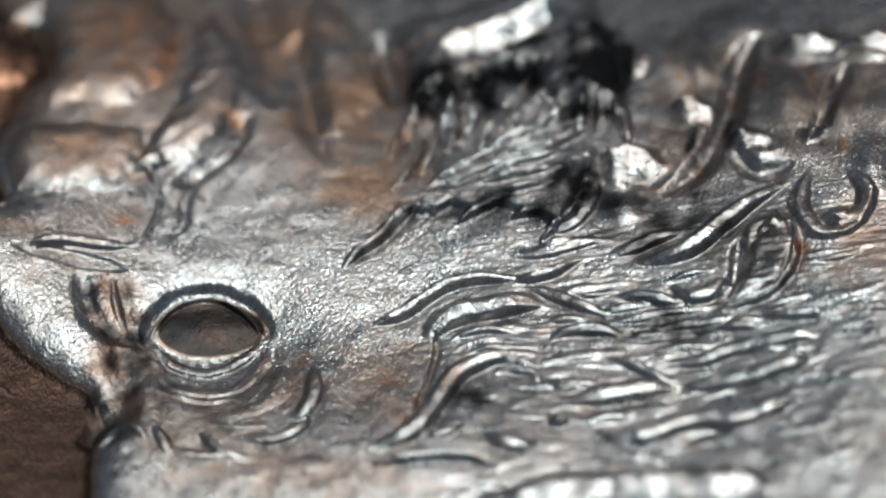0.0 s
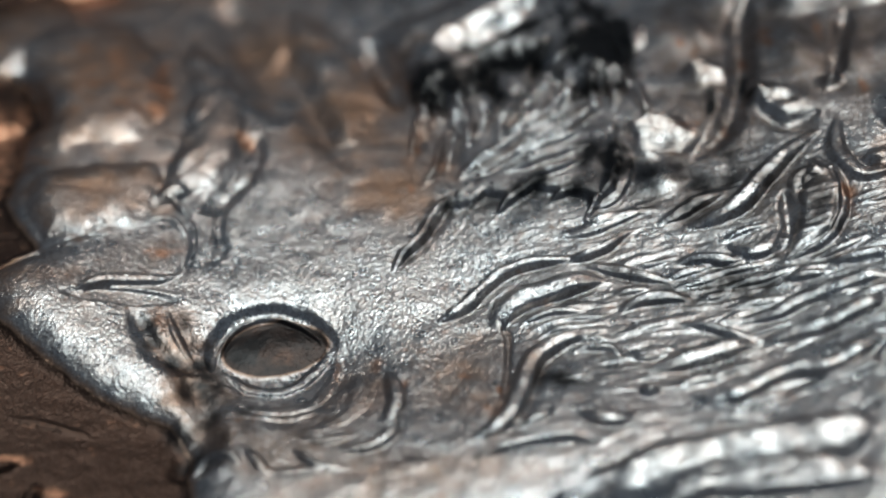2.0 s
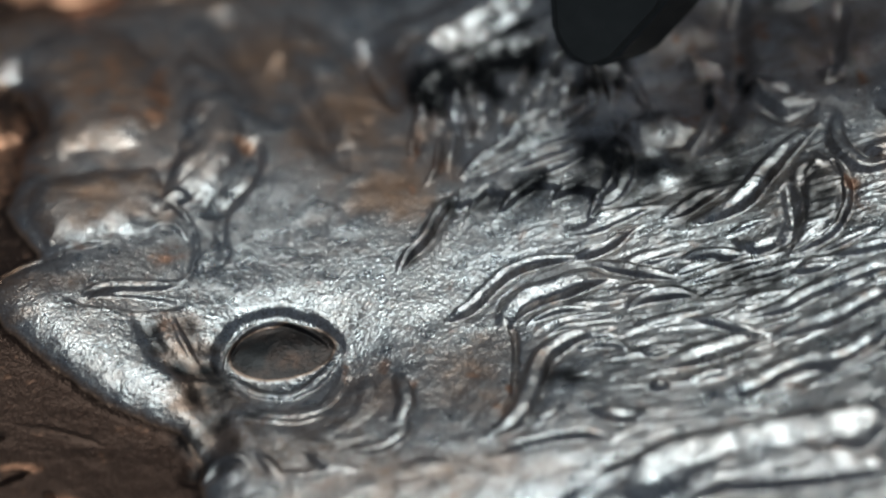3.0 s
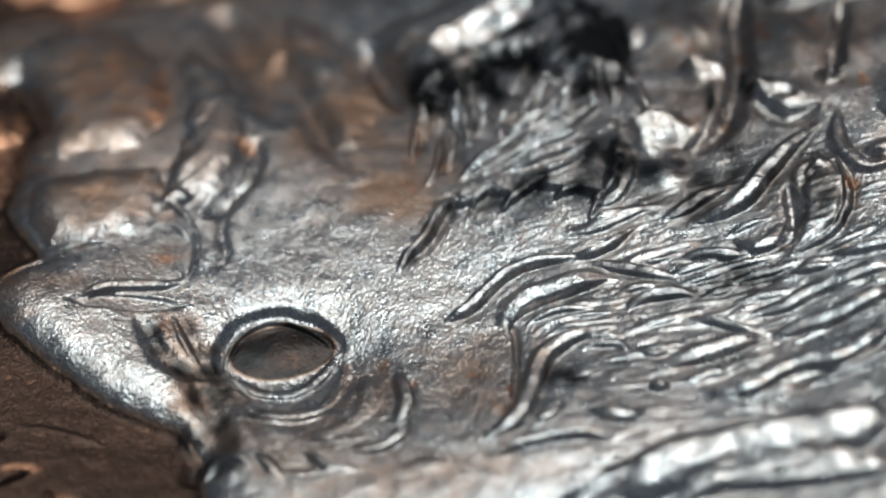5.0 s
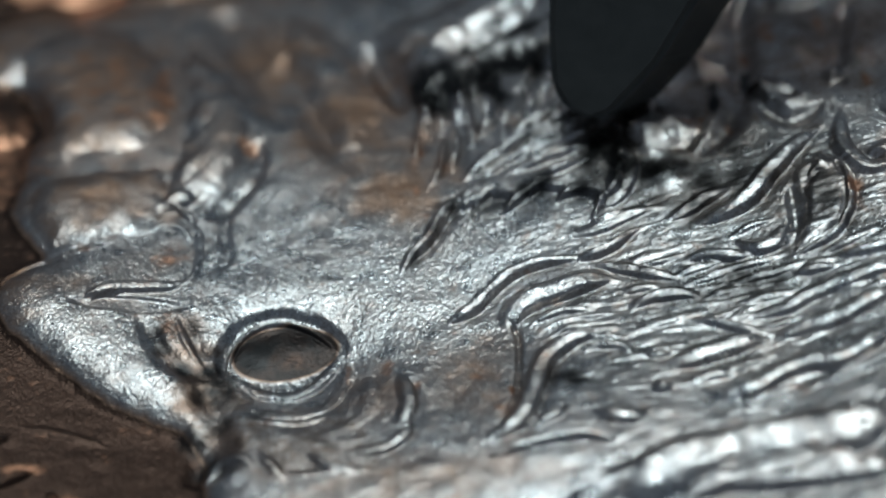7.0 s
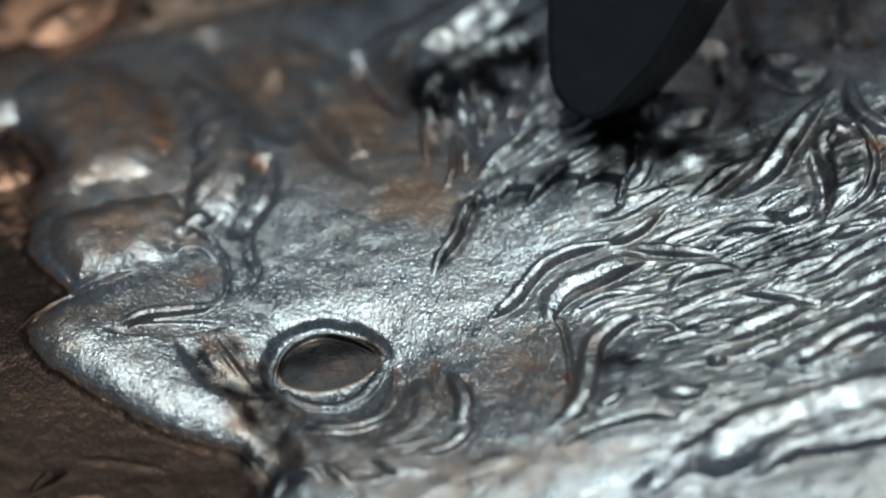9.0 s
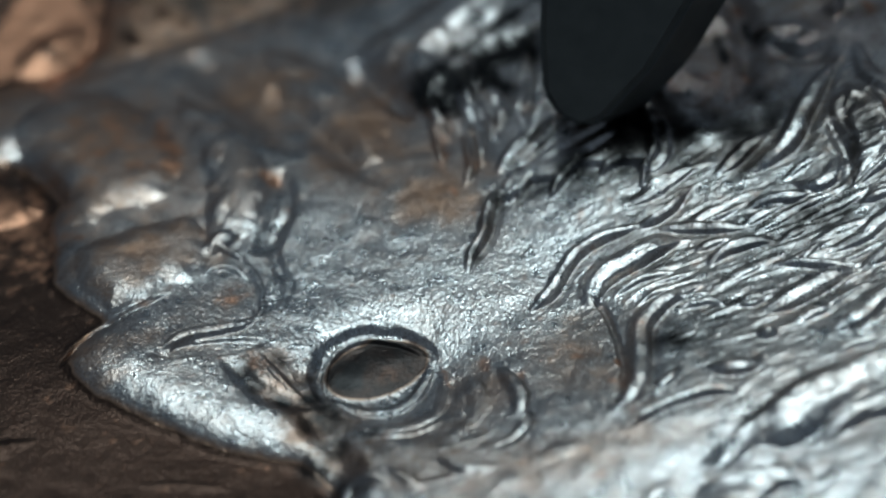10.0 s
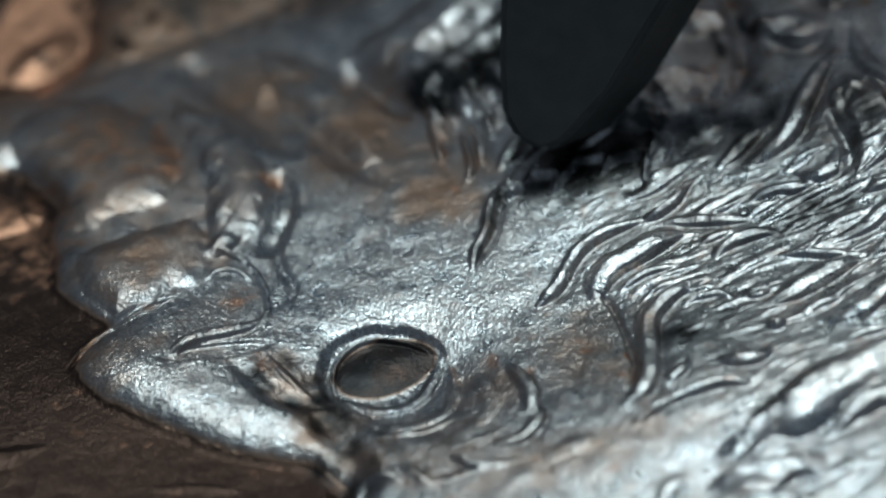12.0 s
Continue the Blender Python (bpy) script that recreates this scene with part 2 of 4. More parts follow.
# the head's outline against the sunken field
field_edge([(-1.887, -2.509), (-1.884, -1.906), (-1.886, -1.587), (-1.886, -1.364), (-1.841, -1.205), (-1.936, -0.945), (-2.090, -0.834), (-2.264, -0.692), (-2.395, -0.527), (-2.543, -0.325), (-2.665, -0.137), (-2.762, 0.033), (-2.803, 0.198), (-2.793, 0.326), (-2.719, 0.435), (-2.597, 0.511), (-2.481, 0.558), (-2.479, 0.643), (-2.532, 0.771), (-2.575, 0.917), (-2.598, 1.050), (-2.533, 1.237), (-2.468, 1.358), (-2.461, 1.490), (-2.304, 1.690), (-2.304, 1.941), (-2.376, 2.196), (-2.538, 2.279), (-2.671, 2.517), (-2.499, 2.902), (-2.164, 2.957), (-1.966, 2.886), (-1.752, 2.924), (-1.558, 3.033), (-1.432, 3.225), (-1.307, 3.442), (-1.184, 3.722), (-0.887, 4.373), (-4.600, 4.400), (-6.200, -1.100), (-3.000, -4.200)], "dark brown sunken field of the coin, finely pitted")
# lobes of the open mouth, the mouth corner and the throat
plate("jaw_lobe", [(-2.299, 2.536), (-1.990, 2.685), (-1.706, 2.538), (-1.572, 2.200), (-1.560, 1.826), (-1.654, 1.534), (-1.807, 1.404), (-1.967, 1.378), (-2.090, 1.439), (-2.254, 1.381), (-2.429, 1.451), (-2.534, 1.575), (-2.373, 1.843), (-2.381, 2.311)], 0.260, 0.042, "copper-brown rounded lobe with worn edges")
plate("jaw_lobe", [(-2.733, 2.446), (-2.508, 2.368), (-2.406, 2.227), (-2.370, 1.956), (-2.437, 1.717), (-2.603, 1.670), (-2.829, 1.716)], 0.180, 0.036, "copper-brown rounded lobe with worn edges")
plate("tongue_lobe", [(-2.442, 1.223), (-2.073, 1.226), (-1.744, 1.180), (-1.707, 1.001), (-1.803, 0.749), (-1.947, 0.608), (-2.078, 0.661), (-2.238, 0.570), (-2.355, 0.653), (-2.450, 0.625), (-2.533, 0.913)], 0.190, 0.036, "brown worn lobe between the open beak halves")
plate("mouth_fold", [(-1.378, 2.292), (-1.217, 1.991), (-1.148, 1.666), (-1.191, 1.334), (-1.282, 1.092), (-1.446, 0.905), (-1.611, 0.825), (-1.792, 0.802), (-1.705, 1.050), (-1.547, 1.370), (-1.453, 1.741), (-1.463, 2.101)], 0.160, 0.036, "grey fold of the mouth corner, worn bright")
plate("neck_fold", [(-0.778, 2.475), (-0.612, 2.352), (-0.461, 2.061), (-0.397, 1.817), (-0.313, 1.509), (-0.445, 1.275), (-0.576, 1.072), (-0.700, 1.081), (-0.782, 1.443), (-0.842, 1.917)], 0.260, 0.036, "smooth brown fold of the throat")
groove([(-1.128, 1.292), (-1.233, 1.028), (-1.377, 0.808), (-1.545, 0.665)], 0.122, 0.040, 0.25, 0.25)
groove([(-1.134, 2.659), (-1.061, 2.119), (-1.001, 1.680), (-0.984, 1.315)], 0.216, 0.040, 0.20, 0.40)
groove([(-0.845, 2.093), (-0.810, 1.621), (-0.731, 1.133), (-0.655, 0.857)], 0.166, 0.028, 0.20, 0.40)
groove([(-0.369, 2.043), (-0.302, 1.641), (-0.267, 1.333)], 0.108, 0.050, 0.20, 0.30)
lock("lip_fold", [(-1.356, 0.813), (-1.219, 0.995), (-1.135, 1.212)], 0.068, 0.023, 0.018, 0.45, 0.45, "worn bright edge of the mouth corner")
lock("lip_fold", [(-1.814, 0.786), (-1.703, 0.822), (-1.566, 0.858)], 0.126, 0.026, 0.026, 0.45, 0.45, "worn bright edge of the mouth corner")
lock("mouth_fold", [(-1.497, 1.411), (-1.375, 1.604), (-1.262, 1.723)], 0.126, 0.036, 0.014, 0.60, 0.60)
lock("mouth_fold", [(-1.650, 0.987), (-1.527, 1.131), (-1.411, 1.228)], 0.107, 0.031, 0.016, 0.60, 0.60)
# beak
groove([(-2.883, 0.345), (-2.705, 0.465), (-2.535, 0.531), (-2.338, 0.553), (-2.091, 0.579)], 0.032, 0.035, 0.25, 0.25)
lock("nostril_ridge", [(-2.338, 0.078), (-2.254, 0.140), (-2.108, 0.156), (-1.919, 0.130), (-1.802, 0.136), (-1.726, 0.162)], 0.078, 0.023, 0.034, 0.30, 0.38, "bright edge of the nostril")
hollow((-2.100, 0.038), 0.250, 0.052, 0.022, -14, 0.0, 0.45)
groove([(-2.046, -0.066), (-2.009, -0.235), (-1.966, -0.403), (-1.868, -0.542), (-1.741, -0.639)], 0.108, 0.024, 0.30, 0.40)
# valley before the eye: dark tarnish with its shade painted in
stain("toning_shade", (-1.970, -0.287), 0.085, 0.140, 0.90, 20)
stain("toning_shade", (-1.879, -0.508), 0.085, 0.140, 0.90, 20)
stain("toning_shade", (-1.752, -0.646), 0.200, 0.220, 0.85, 0)
stain("toning_shade", (-1.798, -0.728), 0.120, 0.140, 0.70, 0)
stain("toning_shade", (-1.764, -0.963), 0.120, 0.140, 0.70, 0)
stain("toning_shade", (-1.849, -1.224), 0.120, 0.140, 0.70, 0)
stain("toning_shade", (-1.909, -1.072), 0.120, 0.140, 0.70, 0)
lock("cere_fold", [(-1.752, -0.531), (-1.800, -0.417), (-1.830, -0.273), (-1.849, -0.095)], 0.039, 0.023, 0.015, 0.45, 0.45, "bright fold before the eye")
lock("cere_fold", [(-1.766, 0.119), (-1.674, 0.242), (-1.617, 0.431), (-1.608, 0.605), (-1.641, 0.738)], 0.044, 0.018, 0.016, 0.30, 0.45)
groove([(-1.778, 0.161), (-1.686, 0.270), (-1.636, 0.436), (-1.627, 0.610)], 0.029, 0.014, 0.25, 0.25)
lock("cere_fold", [(-1.744, 0.851), (-1.687, 0.798), (-1.634, 0.686), (-1.604, 0.709)], 0.039, 0.018, 0.026, 0.30, 0.45)
lock("cere_fold", [(-1.877, 0.637), (-1.793, 0.671), (-1.714, 0.634), (-1.659, 0.491)], 0.039, 0.018, 0.020, 0.30, 0.45)
groove([(-1.366, 0.815), (-1.453, 0.592), (-1.478, 0.348), (-1.565, 0.219)], 0.058, 0.016, 0.25, 0.25)
groove([(-1.820, -0.633), (-1.772, -0.824), (-1.763, -1.010), (-1.836, -1.203), (-1.913, -1.420)], 0.173, 0.040, 0.40, 0.10)
stain("patina_warmth", (-1.820, -0.441), 0.20, 0.20, 0.50, 0)
stain("patina_warmth", (-1.717, -0.813), 0.20, 0.20, 0.50, 0)
stain("patina_warmth", (-1.661, -1.102), 0.20, 0.20, 0.45, 0)
stain("patina_warmth", (-1.896, -0.710), 0.20, 0.20, 0.30, 0)
# dark socket round the eye, tarnish and painted shade in one
stain("toning_shade", (-1.780, -0.300), 0.05, 0.13, 0.80, 0)
stain("toning_shade", (-1.718, -0.561), 0.09, 0.14, 0.90, 0)
stain("toning_shade", (-1.696, -0.803), 0.14, 0.10, 0.80, 0)
stain("toning_shade", (-1.557, -0.955), 0.14, 0.05, 0.60, 0)
# eye
bump('', (-1.274, -0.615), 0.55, 0.45, -0.100, -4)
groove([(-1.673, -0.593), (-1.617, -0.397), (-1.496, -0.249), (-1.358, -0.196), (-1.225, -0.210), (-1.102, -0.284), (-1.000, -0.414), (-0.958, -0.565)], 0.072, 0.034, 0.25, 0.30)
# dark eyeball: its own brown tone plus shade put into the colour
stain("patina_warmth", (-1.301, -0.478), 0.305, 0.205, 1.20, 4, True)
stain("toning_shade", (-1.301, -0.478), 0.305, 0.205, 0.72, 4, True)
stain("toning_shade", (-1.472, -0.465), 0.130, 0.150, 1.30, 0)
stain("copper", (-1.249, -0.565), 0.120, 0.080, 0.45, 0)
bump('eyeball', (-1.312, -0.503), 0.300, 0.195, 0.040, 4, "smooth dark almond-shaped eyeball")
lock("upper_eyelid", [(-1.635, -0.555), (-1.579, -0.414), (-1.476, -0.301), (-1.356, -0.258), (-1.244, -0.267), (-1.144, -0.335), (-1.052, -0.447), (-1.009, -0.533)], 0.019, 0.013, 0.026, 0.18, 0.18, "thin bright upper eyelid rim")
lock("eyelid", [(-1.605, -0.607), (-1.508, -0.763), (-1.345, -0.836), (-1.185, -0.793), (-1.047, -0.668), (-0.994, -0.555)], 0.073, 0.018, 0.020, 0.30, 0.30, "thick rounded lower eyelid rim")
lock("eyelid", [(-1.616, -0.821), (-1.467, -0.987), (-1.270, -1.035), (-1.103, -0.972), (-0.972, -0.763), (-0.941, -0.578)], 0.078, 0.016, 0.010, 0.45, 0.30, "outer fold of the lower eyelid")
lock("eyelid", [(-1.592, -0.975), (-1.419, -1.070), (-1.233, -1.098), (-1.112, -1.056)], 0.049, 0.018, 0.012, 0.60, 0.60)
# cheek feathers
lock("feather", [(-0.854, -1.273), (-0.766, -1.274), (-0.694, -1.167), (-0.673, -1.021), (-0.702, -0.843)], 0.097, 0.021, 0.034, 0.38, 0.30)
lock("feather", [(-1.127, -1.416), (-0.923, -1.469), (-0.777, -1.399), (-0.701, -1.266)], 0.078, 0.021, 0.028, 0.45, 0.30)
lock("feather", [(-1.036, -1.229), (-0.905, -1.073), (-0.857, -0.916), (-0.862, -0.721)], 0.107, 0.021, 0.010, 0.60, 0.45)
lock("feather", [(-1.168, -1.260), (-0.963, -1.178), (-0.808, -1.029)], 0.107, 0.021, 0.008, 0.60, 0.45)
lock("feather", [(-1.343, -1.356), (-1.273, -1.457), (-1.183, -1.549), (-1.050, -1.563)], 0.044, 0.023, 0.024, 0.38, 0.45)
lock("feather", [(-1.285, -1.297), (-1.137, -1.351), (-0.976, -1.331)], 0.053, 0.018, 0.014, 0.45, 0.45)
lock("feather", [(-1.582, -1.465), (-1.378, -1.552), (-1.162, -1.574), (-1.009, -1.595)], 0.063, 0.023, 0.018, 0.45, 0.45)
lock("feather", [(-1.896, -1.391), (-1.836, -1.296), (-1.763, -1.271), (-1.682, -1.317), (-1.621, -1.417)], 0.049, 0.031, 0.030, 0.30, 0.45)
lock("feather", [(-1.598, -1.282), (-1.542, -1.414), (-1.502, -1.542)], 0.058, 0.026, 0.020, 0.45, 0.45)
lock("feather", [(-0.937, -1.712), (-0.749, -1.709), (-0.538, -1.752)], 0.126, 0.031, 0.010, 0.60, 0.60)
# feather strands of the neck
lock("feather", [(-0.385, -0.544), (-0.292, -0.517), (-0.184, -0.460), (-0.067, -0.362), (0.027, -0.296), (0.147, -0.263), (0.291, -0.272), (0.447, -0.298)], 0.073, 0.026, 0.046, 0.18, 0.30)
lock("feather", [(0.397, -0.307), (0.528, -0.300), (0.650, -0.262), (0.744, -0.202), (0.813, -0.180)], 0.058, 0.023, 0.040, 0.30, 0.45)
lock("feather", [(0.453, -0.346), (0.596, -0.436), (0.764, -0.553), (0.948, -0.664)], 0.078, 0.026, 0.028, 0.45, 0.45)
lock("feather", [(-0.057, -0.708), (0.010, -0.613), (0.112, -0.557), (0.250, -0.545), (0.415, -0.525), (0.587, -0.507)], 0.165, 0.031, 0.062, 0.30, 0.30)
groove([(-0.043, -0.622), (-0.025, -0.769), (-0.067, -1.006), (-0.146, -1.264), (-0.242, -1.425)], 0.025, 0.030, 0.15, 0.30)
lock("feather", [(0.047, -0.714), (0.143, -0.673), (0.272, -0.667), (0.439, -0.713)], 0.049, 0.016, 0.022, 0.38, 0.45)
lock("feather", [(0.070, -0.791), (0.191, -0.750), (0.335, -0.749), (0.536, -0.784)], 0.034, 0.013, 0.016, 0.38, 0.45)
lock("feather", [(0.116, -0.848), (0.242, -0.810), (0.383, -0.826), (0.539, -0.847)], 0.034, 0.013, 0.016, 0.38, 0.45)
lock("feather", [(-0.373, -1.587), (-0.219, -1.543), (-0.104, -1.443), (-0.021, -1.289), (0.060, -1.112), (0.138, -0.999), (0.270, -0.935), (0.405, -0.903), (0.539, -0.904)], 0.117, 0.034, 0.058, 0.22, 0.30)
lock("feather", [(0.192, -0.969), (0.297, -0.930), (0.421, -0.948), (0.541, -0.983)], 0.039, 0.016, 0.018, 0.45, 0.45)
lock("feather", [(0.274, -1.036), (0.375, -1.010), (0.493, -1.054), (0.535, -1.157)], 0.049, 0.021, 0.020, 0.45, 0.45)
# shade of the recess beside the big lock, put into the colour
stain("toning_shade", (0.184, -1.190), 0.150, 0.180, 1.00, -11)
lock("feather", [(-0.391, -1.739), (-0.279, -1.712), (-0.117, -1.689), (0.040, -1.691), (0.189, -1.727), (0.309, -1.809)], 0.063, 0.023, 0.042, 0.30, 0.22)
lock("feather", [(-0.102, -1.543), (0.032, -1.504), (0.139, -1.446)], 0.063, 0.023, 0.026, 0.45, 0.45)
lock("feather", [(0.216, -1.530), (0.335, -1.635), (0.454, -1.663), (0.552, -1.620)], 0.097, 0.023, 0.040, 0.45, 0.45)
bump('feather', (0.642, -1.457), 0.060, 0.060, 0.035, 0)
lock("feather", [(0.608, -0.795), (0.720, -0.751), (0.877, -0.768), (1.011, -0.812)], 0.087, 0.023, 0.040, 0.45, 0.45)
lock("feather", [(0.583, -0.645), (0.679, -0.643), (0.804, -0.660)], 0.049, 0.018, 0.018, 0.45, 0.45)
lock("feather", [(0.648, -1.293), (0.833, -1.317), (1.045, -1.291), (1.211, -1.265), (1.331, -1.267)], 0.146, 0.029, 0.050, 0.38, 0.38)
lock("feather", [(0.570, -1.139), (0.670, -1.192), (0.780, -1.198)], 0.039, 0.016, 0.020, 0.45, 0.45)
lock("feather", [(0.902, -0.970), (1.053, -1.050), (1.188, -1.156), (1.362, -1.271)], 0.049, 0.023, 0.032, 0.38, 0.45)
lock("feather", [(1.289, -1.270), (1.495, -1.272), (1.651, -1.280), (1.816, -1.250), (2.020, -1.192)], 0.126, 0.029, 0.050, 0.38, 0.15)
lock("feather", [(1.134, -1.044), (1.290, -1.062), (1.447, -1.071), (1.584, -1.031), (1.746, -1.017), (1.924, -1.002), (2.064, -1.014)], 0.097, 0.026, 0.034, 0.45, 0.15)
lock("feather", [(1.520, -0.831), (1.659, -0.848), (1.773, -0.855)], 0.058, 0.023, 0.028, 0.45, 0.45)
lock("feather", [(1.769, -0.789), (1.890, -0.818), (2.107, -0.844)], 0.068, 0.023, 0.028, 0.45, 0.15)
lock("feather", [(0.972, -0.516), (1.092, -0.527), (1.240, -0.586), (1.380, -0.604)], 0.078, 0.023, 0.034, 0.38, 0.45)
lock("feather", [(0.824, -1.564), (0.962, -1.649), (1.116, -1.664), (1.264, -1.601), (1.423, -1.568), (1.575, -1.616), (1.742, -1.575), (1.952, -1.462)], 0.126, 0.034, 0.056, 0.30, 0.15)
lock("feather", [(0.765, -1.477), (0.910, -1.464), (1.083, -1.471)], 0.063, 0.021, 0.028, 0.45, 0.45)
lock("feather", [(0.883, -1.651), (1.009, -1.719), (1.133, -1.789)], 0.044, 0.018, 0.020, 0.45, 0.45)
lock("feather", [(0.837, -1.808), (0.987, -1.813), (1.092, -1.832), (1.213, -1.850)], 0.058, 0.023, 0.026, 0.45, 0.45)
lock("feather", [(1.380, -1.742), (1.543, -1.717), (1.705, -1.696), (1.901, -1.666)], 0.078, 0.023, 0.024, 0.45, 0.15)
lock("feather", [(0.120, -2.137), (0.290, -2.130), (0.412, -2.143), (0.578, -2.096), (0.737, -2.081), (0.891, -2.091), (1.106, -2.104), (1.348, -2.133), (1.561, -2.153), (1.780, -2.145)], 0.224, 0.156, 0.085, 0.22, 0.15)
lock("feather", [(0.638, -2.381), (0.810, -2.307), (0.985, -2.355), (1.189, -2.408), (1.424, -2.458), (1.692, -2.497)], 0.146, 0.057, 0.060, 0.30, 0.15)
lock("feather", [(0.408, -1.875), (0.540, -1.987), (0.690, -2.012)], 0.087, 0.026, 0.012, 0.60, 0.60)
# feather strands lower on the neck
lock("feather", [(0.485, -2.370), (0.751, -2.294), (0.999, -2.291), (1.295, -2.354), (1.696, -2.481)], 0.122, 0.057, 0.070, 0.26, 0.26)
lock("feather", [(-0.128, -2.204), (0.075, -2.138), (0.253, -2.102), (0.443, -2.104)], 0.069, 0.038, 0.060, 0.36, 0.36)
lock("feather", [(-0.269, -2.389), (-0.058, -2.407), (0.131, -2.460), (0.369, -2.556)], 0.130, 0.054, 0.060, 0.36, 0.36)
lock("feather", [(-0.439, -2.525), (-0.228, -2.543), (-0.051, -2.611), (0.222, -2.759)], 0.115, 0.054, 0.060, 0.36, 0.36)
lock("feather", [(-0.137, -2.257), (0.006, -2.237), (0.163, -2.172), (0.344, -2.127), (0.492, -2.156)], 0.087, 0.026, 0.040, 0.30, 0.45)
lock("feather", [(-0.267, -2.446), (-0.117, -2.524), (0.018, -2.542), (0.203, -2.489), (0.400, -2.527)], 0.146, 0.031, 0.050, 0.30, 0.30)
lock("feather", [(-0.542, -2.551), (-0.349, -2.592), (-0.213, -2.609), (-0.063, -2.711)], 0.117, 0.031, 0.040, 0.45, 0.45)
lock("feather", [(-0.537, -2.355), (-0.423, -2.269), (-0.285, -2.202)], 0.097, 0.026, 0.020, 0.45, 0.45)
# many low strands between the larger locks
random.seed(7)
for _ in range(110):
    x, y = random.uniform(0.15, 2.5), random.uniform(-2.3, -0.35)
    if y < -0.9 - 0.9 * x:
        continue
    way, size = 0.02 + 0.16 * (x - 1.0) / 1.5 + random.gauss(0, 0.10), random.uniform(0.10, 0.28)
    bow = random.gauss(0, 0.10)
    line = [(x + s * size * math.cos(way + bow * s), y + s * size * math.sin(way + bow * s)) for s in (-1, -0.4, 0.3, 1)]
    lock("feather", line, random.uniform(0.03, 0.07), random.uniform(0.012, 0.022), random.uniform(0.008, 0.020), 0.5, 0.6)
# tuft over the brow
plate("tuft", [(-0.174, 0.307), (-0.089, 0.470), (0.056, 0.538), (0.189, 0.579), (0.407, 0.674), (0.585, 0.735), (0.723, 0.761), (0.880, 0.752), (0.862, 0.460), (0.776, 0.157), (0.686, 0.104), (0.551, -0.040), (0.601, 0.134), (0.536, 0.197), (0.450, 0.189), (0.338, 0.124), (0.419, 0.261), (0.332, 0.316), (0.226, 0.277), (0.018, 0.124), (0.135, 0.314), (0.054, 0.369), (-0.049, 0.278), (-0.131, 0.161), (-0.072, 0.328)], 0.055, 0.046, "dark spiky tuft of feathers above the brow")
# dark tuft, knobs and curl: toning with the shade beneath them painted in
stain("toning_shade", (-0.461, 0.024), 0.05, 0.10, 0.70, 8)
stain("toning_shade", (-0.318, 0.175), 0.05, 0.10, 0.70, 8)
stain("toning_shade", (-0.183, 0.362), 0.07, 0.10, 0.80, 8)
stain("toning_shade", (0.338, 0.344), 0.24, 0.10, 0.90, 8)
stain("toning_shade", (0.652, 0.276), 0.20, 0.20, 1.00, 8)
stain("toning_shade", (0.067, 0.302), 0.12, 0.10, 0.70, 8)
stain("toning_shade", (0.750, 0.396), 0.14, 0.24, 1.10, 8)
stain("toning_shade", (0.986, 0.232), 0.16, 0.20, 0.90, 8)
stain("toning_shade", (1.245, 0.005), 0.40, 0.22, 0.80, 8)
stain("toning_shade", (1.826, -0.151), 0.50, 0.50, 0.40, 8)
stain("toning_shade", (1.809, -0.358), 0.11, 0.24, 0.80, 8)
lock("feather", [(-0.034, 0.632), (0.125, 0.719), (0.311, 0.785), (0.522, 0.842), (0.714, 0.872)], 0.083, 0.023, 0.040, 0.30, 0.45, "", 0.30)
lock("feather", [(0.193, 0.599), (0.370, 0.656), (0.510, 0.693), (0.680, 0.774)], 0.063, 0.021, 0.032, 0.45, 0.45, "", 0.30)
lock("tuft_knob", [(0.559, 0.149), (0.671, 0.061), (0.795, 0.150), (0.888, 0.397), (0.872, 0.683)], 0.146, 0.026, 0.030, 0.45, 0.45, "dark rounded knob of the tuft")
lock("tuft_shaft", [(-0.560, -0.097), (-0.470, 0.032), (-0.344, 0.140), (-0.241, 0.302), (-0.107, 0.414), (0.026, 0.486)], 0.063, 0.029, 0.050, 0.33, 0.38, "dark narrow feather shaft")
lock("feather", [(-0.071, 0.566), (0.052, 0.640), (0.214, 0.708), (0.392, 0.828), (0.578, 0.894)], 0.097, 0.021, 0.066, 0.38, 0.45, "", 0.34)
lock("feather", [(0.045, 0.557), (0.245, 0.643), (0.472, 0.733), (0.673, 0.792)], 0.063, 0.021, 0.050, 0.38, 0.45, "", 0.34)
lock("feather", [(0.213, 0.590), (0.375, 0.637), (0.568, 0.675), (0.737, 0.750)], 0.053, 0.021, 0.044, 0.38, 0.45, "", 0.34)
lock("feather", [(0.174, 0.493), (0.374, 0.521), (0.567, 0.554), (0.709, 0.586)], 0.049, 0.021, 0.038, 0.38, 0.45, "", 0.34)
lock("feather", [(0.308, 0.389), (0.469, 0.414), (0.646, 0.461)], 0.044, 0.021, 0.030, 0.38, 0.45, "", 0.34)
lock("feather", [(0.298, 0.845), (0.394, 0.981), (0.497, 1.213), (0.578, 1.414)], 0.058, 0.021, 0.036, 0.38, 0.45, "", 0.34)
lock("feather", [(0.393, 0.861), (0.495, 1.017), (0.595, 1.248), (0.683, 1.448)], 0.058, 0.021, 0.036, 0.38, 0.45, "", 0.34)
lock("feather", [(0.214, 0.816), (0.274, 1.003), (0.334, 1.244), (0.387, 1.397)], 0.053, 0.021, 0.034, 0.38, 0.45, "", 0.34)
lock("feather", [(0.506, 0.874), (0.592, 1.000), (0.705, 1.174), (0.746, 1.301)], 0.053, 0.021, 0.034, 0.38, 0.45, "", 0.34)
